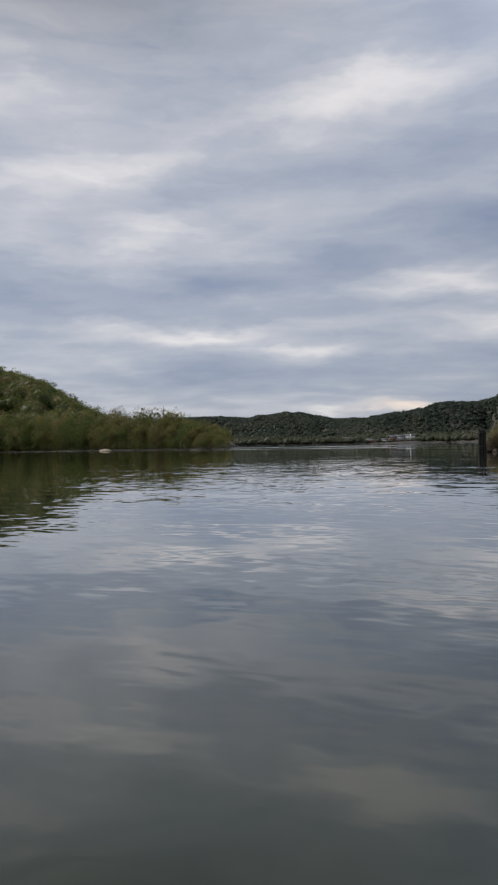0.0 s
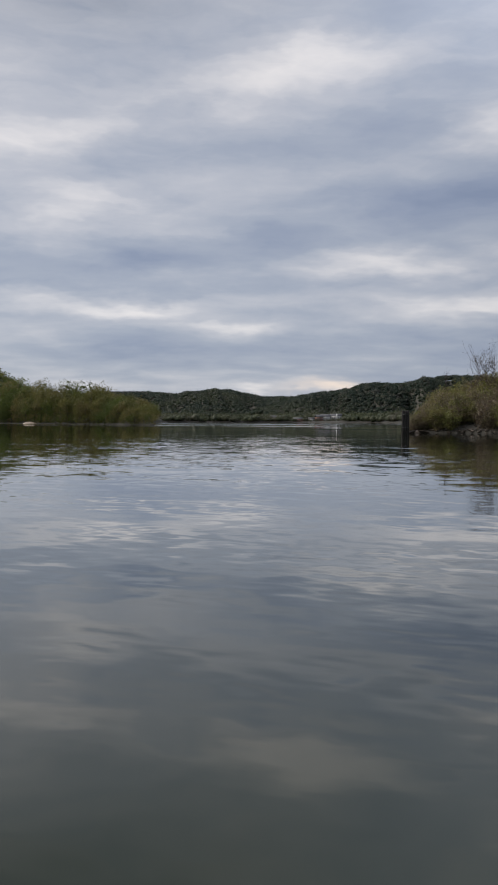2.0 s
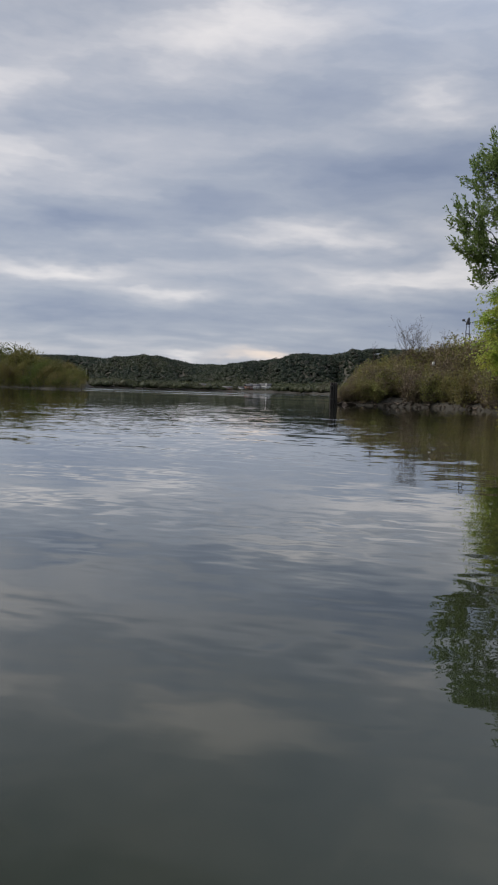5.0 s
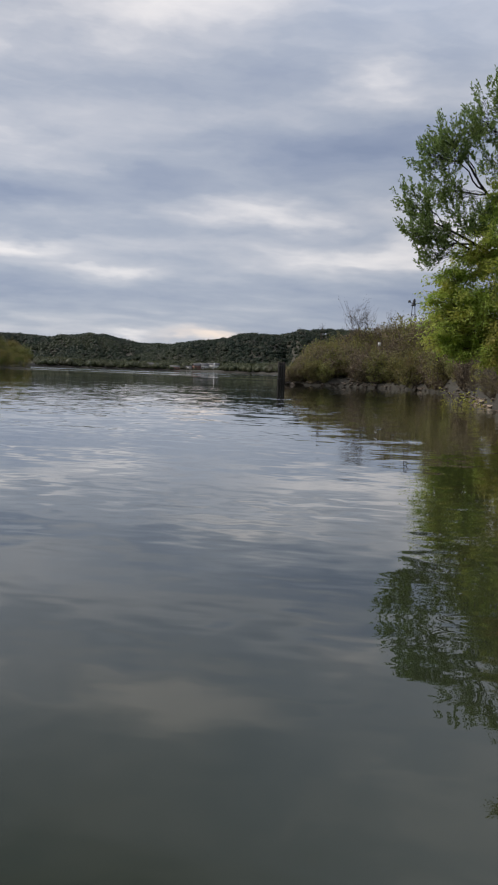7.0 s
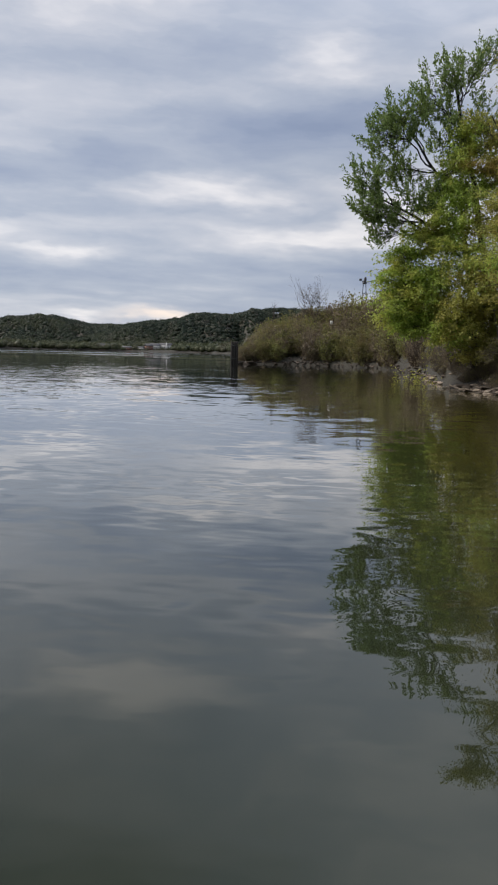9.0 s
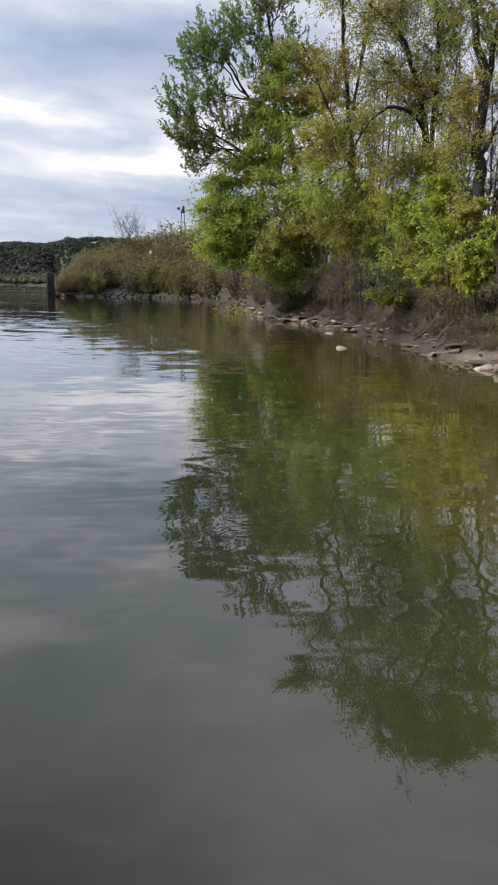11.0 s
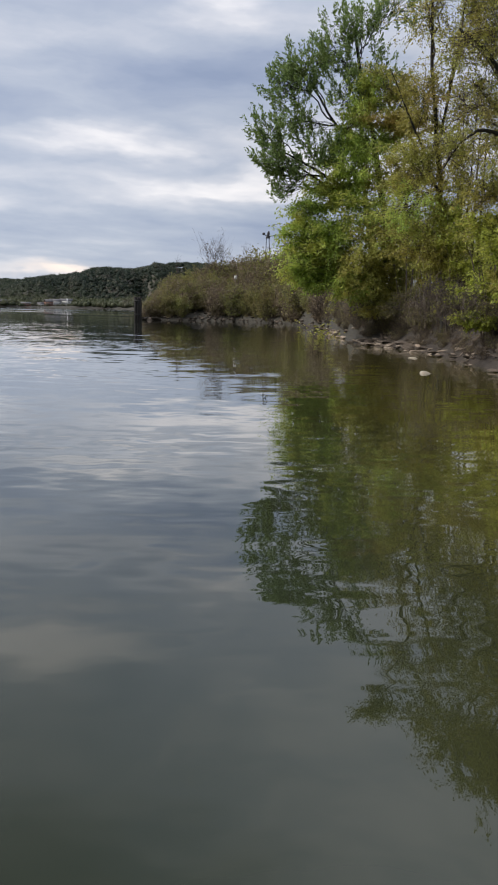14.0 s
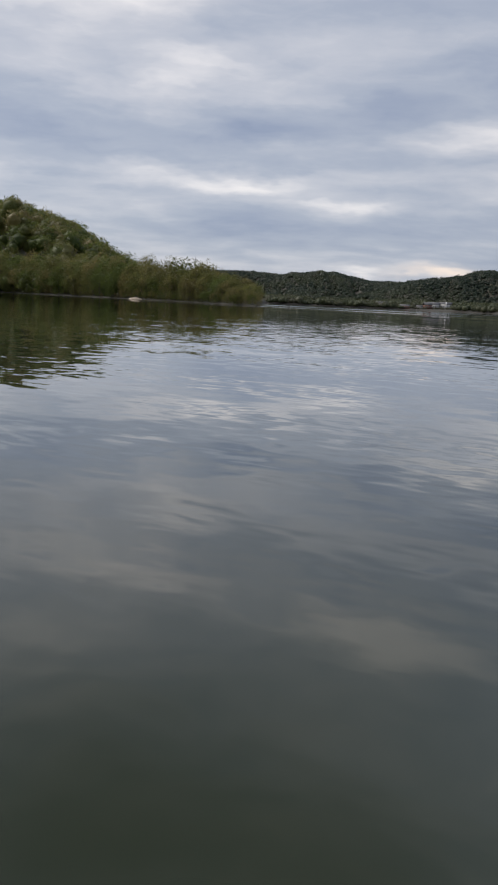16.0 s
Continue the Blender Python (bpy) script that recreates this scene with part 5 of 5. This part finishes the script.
for az, d, clusters in [
        (39.6, 28.5, [(37.2, 5.4, 0.9, 0.8, 29), (38.4, 6.6, 1.0, 0.9, 28), (39.8, 5.4, 1.1, 1.0, 27), (38.2, 3.6, 1.0, 0.9, 28), (40.4, 3.2, 1.1, 1.0, 26.8), (39.6, 1.4, 0.9, 0.7, 27)]),
        (42.0, 26.8, [(41.6, 6.2, 1.0, 0.9, 26.4), (42.8, 4.4, 1.2, 1.1, 25.8), (41.4, 1.8, 1.0, 0.9, 26), (42.6, 2.2, 1.0, 0.8, 25.6), (40.8, -0.2, 0.8, 0.6, 25.6), (41.8, -0.6, 0.7, 0.4, 25.2)]),
        (44.6, 26.2, [(44.2, 5.6, 1.0, 1.0, 26), (45.2, 3.8, 1.1, 1.0, 25.4), (43.8, 1.4, 0.9, 0.8, 25.4), (45.0, 1.2, 0.9, 0.7, 25), (44.4, 7.4, 0.8, 0.7, 26.2)]),
        (47.2, 25.4, [(46.6, 2.6, 1.0, 0.9, 25), (47.8, 1.8, 1.0, 0.7, 25), (48.6, 2.2, 0.8, 0.6, 25), (46.6, 5.0, 0.7, 0.9, 25.4), (47.6, 4.2, 0.7, 0.8, 25.2), (46.8, 0.6, 0.8, 0.6, 24.8)])]:
    plant("lime_bush", "bright lime-green spring bush on the river bank", "shrub", az, d,
          [[(az, -0.8, d, 0.05), (az - 0.2, 1.5, d, 0.04), (az + 0.1, 4.5, d, 0.02)], [(az + 0.3, -0.8, d, 0.05), (az + 0.8, 2, d, 0.03), (az + 1.2, 3.6, d, 0.015)], [(az - 0.3, -0.8, d, 0.05), (az - 1, 2, d, 0.03), (az - 1.6, 4.6, d, 0.015)]],
          [(a, e, sa, se, dd, 50, 12, 0.108, (M_LIME, M_LIME, M_LIME, M_OLIVE)[k % 4], TW, k % 3) for k, (a, e, sa, se, dd) in enumerate(clusters)], "bushes under the trees", M_TWIG)

for az, d, clusters in [
        (50.8, 26.0, [(50.6, 4.0, 1.2, 1.6, 26), (51.6, 2.0, 1.3, 1.5, 25.6), (50.2, 1.2, 1.4, 1.4, 25.2), (52.4, 4.6, 1.0, 1.3, 26)]),
        (52.6, 25.0, [(52.6, 0.6, 1.4, 1.2, 24.6), (53.6, -0.4, 1.4, 0.8, 24), (54.8, -0.2, 1.2, 0.7, 24), (51.4, -0.2, 1.2, 0.8, 24.4)]),
        (49.4, 25.2, [(49.2, 0.6, 1.2, 1.1, 24.8), (48.2, -0.2, 1.0, 0.7, 24.6)]),
        (36.6, 45.0, [(36.2, 1.2, 1.2, 1.0, 44), (37.2, 0.4, 1.1, 0.8, 42), (35.2, 0.2, 1.0, 0.7, 45)]),
        (39.2, 37.0, [(38.2, 1.4, 1.2, 1.3, 36), (39.4, 0.8, 1.2, 1.0, 35), (40.2, 2.2, 1.0, 1.2, 34)]),
        (42.6, 29.5, [(42.0, 0.6, 1.2, 1.0, 29), (43.6, 0.2, 1.1, 0.8, 28.4), (45.0, 0.0, 1.0, 0.8, 27)]),
        (55.4, 24.0, [(55.0, -0.6, 1.2, 0.6, 23.4), (56.4, -0.4, 1.2, 0.7, 23.6), (54.0, 0.4, 1.0, 0.9, 24.2)]),
        (58.4, 24.4, [(57.8, -0.2, 1.2, 0.7, 24), (59.2, 0.2, 1.2, 0.8, 24.2), (60.6, 0.0, 1.2, 0.8, 24)]),
        (46.0, 25.0, [(45.8, -0.6, 1.2, 0.7, 24.6), (47.4, -0.8, 1.2, 0.7, 24.4), (44.4, -0.6, 1.0, 0.7, 25.2)]),
        (42.4, 27.6, [(42.0, -0.6, 1.2, 0.7, 27.4), (40.6, -0.4, 1.1, 0.7, 29), (43.4, -0.2, 1.0, 0.8, 27)]),
        (38.4, 37.8, [(38.0, -0.2, 1.2, 0.7, 37), (39.2, 0.2, 1.0, 0.8, 36), (36.8, -0.2, 1.0, 0.6, 40)]),
        (34.0, 48.0, [(33.6, 0.2, 1.4, 0.7, 47), (32.2, 0.2, 1.2, 0.7, 50), (35.4, 0.2, 1.1, 0.7, 45)])]:
    plant("dry_thicket", "brown thicket of bare stems and dead vines", "shrub", az, d,
          [[(az + q * 0.35, -1.2, d, 0.03), (az + q * 0.6, -0.2 if az > 54 else 1.2, d, 0.022), (az + q * 0.9, 0.3 if az > 54 else 3.4, d, 0.01)] for q in (-1.5, -0.5, 0.5, 1.5)],
          [(a, e, sa, se, dd, 60, 6, 0.075, M_SCRUB_DRY if k % 2 else M_SCRUB, "bare", k % 4) for k, (a, e, sa, se, dd) in enumerate(clusters)], "thickets under the trees", M_DRY)

def vine_curtain(az0, az1, d, top, low, n, label):
    """Dead vines that hang from a limb down to the bank in loose strands, with a few crossing runners."""
    mid = at((az0 + az1) / 2, d)
    mid.z = ground_z(mid.x, mid.y)
    root = thing("vine_curtain", mid, label, "vine", "dead vines on the bank trees")
    o = np.array(mid)
    for q in range(5):
        strands = []
        for k in range(n // 5):
            a = RNG.uniform(az0, az1)
            dd = d + RNG.normal(0, 0.6)
            u = (a - az0) / (az1 - az0)
            hi = np.array(sight(a + RNG.normal(0, 0.3), top * (1 - 0.45 * u) * RNG.uniform(0.55, 1.05), dd)) - o
            lo = np.array(sight(a + RNG.normal(0.25, 0.7), low + 3.0 * RNG.random() ** 2.5, dd + RNG.normal(-0.3, 0.4))) - o
            lo[2] = max(lo[2], ground_z(lo[0] + o[0], lo[1] + o[1]) - o[2])
            P = bend(hi, lo, RNG.normal(0, 0.35), 8, 0.12)
            strands.append(tube(P, np.linspace(0.011, 0.006, 8), 3))
            for r in range(3):
                s0 = P[RNG.integers(1, 7)]
                strands.append(tube(bend(s0, s0 + RNG.normal(0, 0.3, 3), 0.1, 4, 0.03), [0.009, 0.008, 0.007, 0.005], 3))
        part("vine", mesh_data("vine", *join(strands), M_DRY if q % 2 else M_TWIG), root)


vine_curtain(48.6, 51.8, 26.6, 6.2, -1.4, 260, "curtain of dead grey-brown vines hanging to the bank")
vine_curtain(51.6, 55.0, 25.2, 1.2, -2.2, 200, "low tangle of dead brown vines over the earth bank")
vine_curtain(37.0, 41.0, 32.0, 2.2, -0.6, 90, "dead brown vines hanging under the leafy trees")

# slim leafless trees on the terrace
for az, d, el, wdt, n_ in [(53.0, 52, 11.6, 2.0, 2), (53.8, 56, 8.6, 1.4, 1), (56.4, 50, 10.8, 2.0, 1), (57.4, 48, 11.8, 2.2, 2), (55.3, 60, 7.0, 1.4, 1), (59.0, 50, 11, 2.0, 1), (51.6, 55, 7.5, 1.4, 1)]:
    bare_tree("bare_tree", "slim leafless grey tree on the grassy terrace", az, d, el, wdt, 1.0, n_)

# slender stems inside the wood
for az, d, el, wdt in [(37.8, 44, 13, 1.2), (39.8, 41, 15, 1.2), (40.9, 40, 17, 1.4), (42.4, 38, 14, 1.2), (44.9, 37, 18, 1.4), (45.9, 36, 15, 1.2), (47.6, 36, 16, 1.2), (48.9, 34, 14, 1.2), (36.4, 48, 11, 1.2)]:
    bare_tree("bare_tree", "slender leafless tree among the leafy bank trees", az, d, el, wdt, 0.8, 2)

# ---- herbs, grass, shrubs on the terrace ----
BRAMBLE = [(shrub(40 + k, m_, 38, per, 0.13, 1.9, 2.4, "bramble"), 3.0) for k, (m_, per) in enumerate([(M_SCRUB_DRY, 5), (M_SCRUB_DRY, 3), (M_SCRUB, 6), (M_SCRUB_DRY, 4)])]
spots = []
for k in range(84):
    az = RNG.uniform(30.5, 50.5)
    spots.append((az, float(shore(az)) + RNG.uniform(3.3, 7.0), RNG.uniform(0.55, 1.25)))
for k in range(46):
    az = RNG.uniform(29.5, 37.5)
    spots.append((az, float(shore(az)) + RNG.uniform(4.0, 9.0), RNG.uniform(0.9, 1.9)))
for k in range(60):
    az = RNG.uniform(33.5, 49.0)
    spots.append((az, float(shore(az)) + RNG.uniform(2.1, 4.2), RNG.uniform(0.4, 0.85)))
place_trees(BRAMBLE, spots, "low brown bramble on the bank under the trees", "brambles on the bank")
TERRACE = [(shrub(20 + k, m_, n_, per, lf), 3.0) for k, (m_, n_, per, lf) in enumerate([(M_OLIVE, 22, 16, 0.13), (M_HERB_DULL, 30, 20, 0.13), (M_OLIVE, 22, 16, 0.13)])]
spots = [(51.5 + 10.5 * RNG.random(), RNG.uniform(44, 62), RNG.uniform(2.4, 4.6)) for k in range(34)] + [(30 + 22 * RNG.random(), RNG.uniform(56, 74), RNG.uniform(3.5, 6.5)) for k in range(18)]
place_trees(TERRACE, spots, "soft yellow-green shrub on the grassy terrace", "shrubs on the terrace")


def blades(name, label, category, mat, n, az0, az1, s0, s1, size, tuft, rise):
    az = RNG.uniform(az0, az1, n)
    s_ = RNG.uniform(s0, s1, n)
    d = shore(az) + s_
    base = np.stack([d * np.sin(np.radians(az)), d * np.cos(np.radians(az)), land(az, d)], 1)
    P = np.repeat(base, tuft, 0) + RNG.normal(0, size * 0.5, (n * tuft, 3)) * [1, 1, 0]
    P[:, 2] += RNG.uniform(0, rise, len(P))
    along = np.tile([[0.0, 0.0, 1.0]], (len(P), 1))
    return tagged(new(name, mesh_data(name, *leaves(P, size, 0.1, along), mat)), label, category, kind="stuff")


blades("herbs", "broad-leaved green herbs along the terrace edge", "herbs", M_HERB, 2600, 51.5, 63, 10.0, 14.5, 0.14, 7, 0.55)
blades("herbs", "green weeds and grass on the terrace", "herbs", M_OLIVE, 4200, 49, 64, 12, 34, 0.17, 6, 0.6)
blades("grass", "dry straw and young grass on the bank", "grass", M_STRAW, 1400, 57.2, 63, 4.6, 7.5, 0.10, 6, 0.06)
blades("leaf_litter", "brown leaf litter and twigs on the bank", "litter", M_SCRUB_DRY, 4200, 31, 62, 4.4, 9.4, 0.075, 3, 0.05)
blades("undergrowth", "low olive undergrowth on the wooded bank", "undergrowth", M_OLIVE, 2600, 30, 52, 6.0, 14, 0.18, 5, 0.6)


# ---- driftwood and roots ----
def log(az0, d0, az1, d1, r, label, lift=0.08, rise=0.0):
    a, b_ = at(az0, d0), at(az1, d1)
    a.z, b_.z = ground_z(a.x, a.y) + lift, ground_z(b_.x, b_.y) + lift + rise
    foot = a.copy()
    P = bend(np.zeros(3), np.array(b_ - a), 0.05, 9, r * 0.35)
    ob = new("driftwood_log", mesh_data("log", *tube(P, np.linspace(r, r * 0.45, 9), 8), M_DRIFT, True))
    ob.location = foot
    return tagged(ob, label, "driftwood", "driftwood on the beach")


log(42.4, 26.8, 40.2, 28.6, 0.17, "fallen grey trunk lying down the bank", 0.1, 0.1)
log(43.2, 25.6, 41.4, 27.2, 0.12, "weathered driftwood limb on the beach", 0.08)
log(44.6, 24.4, 42.8, 25.8, 0.09, "weathered driftwood limb on the beach", 0.06)
log(46.4, 23.8, 44.2, 24.8, 0.07, "thin driftwood branch on the beach", 0.05)
for k in range(26):
    az = RNG.uniform(37, 58)
    d = float(shore(az)) + RNG.uniform(2.6, 5.6)
    log(az, d, az + RNG.normal(0, 1.4), d + RNG.normal(0, 0.5), RNG.uniform(0.018, 0.05), "thin weathered stick among the beach litter", 0.04)


def roots(az, d, n, reach, label):
    p = at(az, d)
    p.z = ground_z(p.x, p.y)
    t_ = thing("exposed_roots", p, label, "roots")
    for k in range(n):
        a = RNG.uniform(0, 6.28)
        L = reach * RNG.uniform(0.5, 1.1)
        pts = []
        for u in np.linspace(0, 1, 7):
            x, y = math.cos(a + 0.5 * u) * L * u, math.sin(a + 0.5 * u) * L * u
            pts.append((x, y, ground_z(p.x + x, p.y + y) - p.z + 0.18 * (1 - u) ** 2 + 0.03 + 0.05 * math.sin(u * 9 + k)))
        part("root", mesh_data("root", *tube(pts, np.linspace(0.07, 0.015, 7), 6), M_TWIG, True), t_)


roots(47.0, 27.4, 14, 1.5, "gnarled exposed tree roots spreading over the bank")
roots(44.6, 29.0, 10, 1.2, "gnarled exposed roots at the bank's edge")
roots(50.2, 25.2, 9, 1.1, "grey exposed roots and vines on the bank")
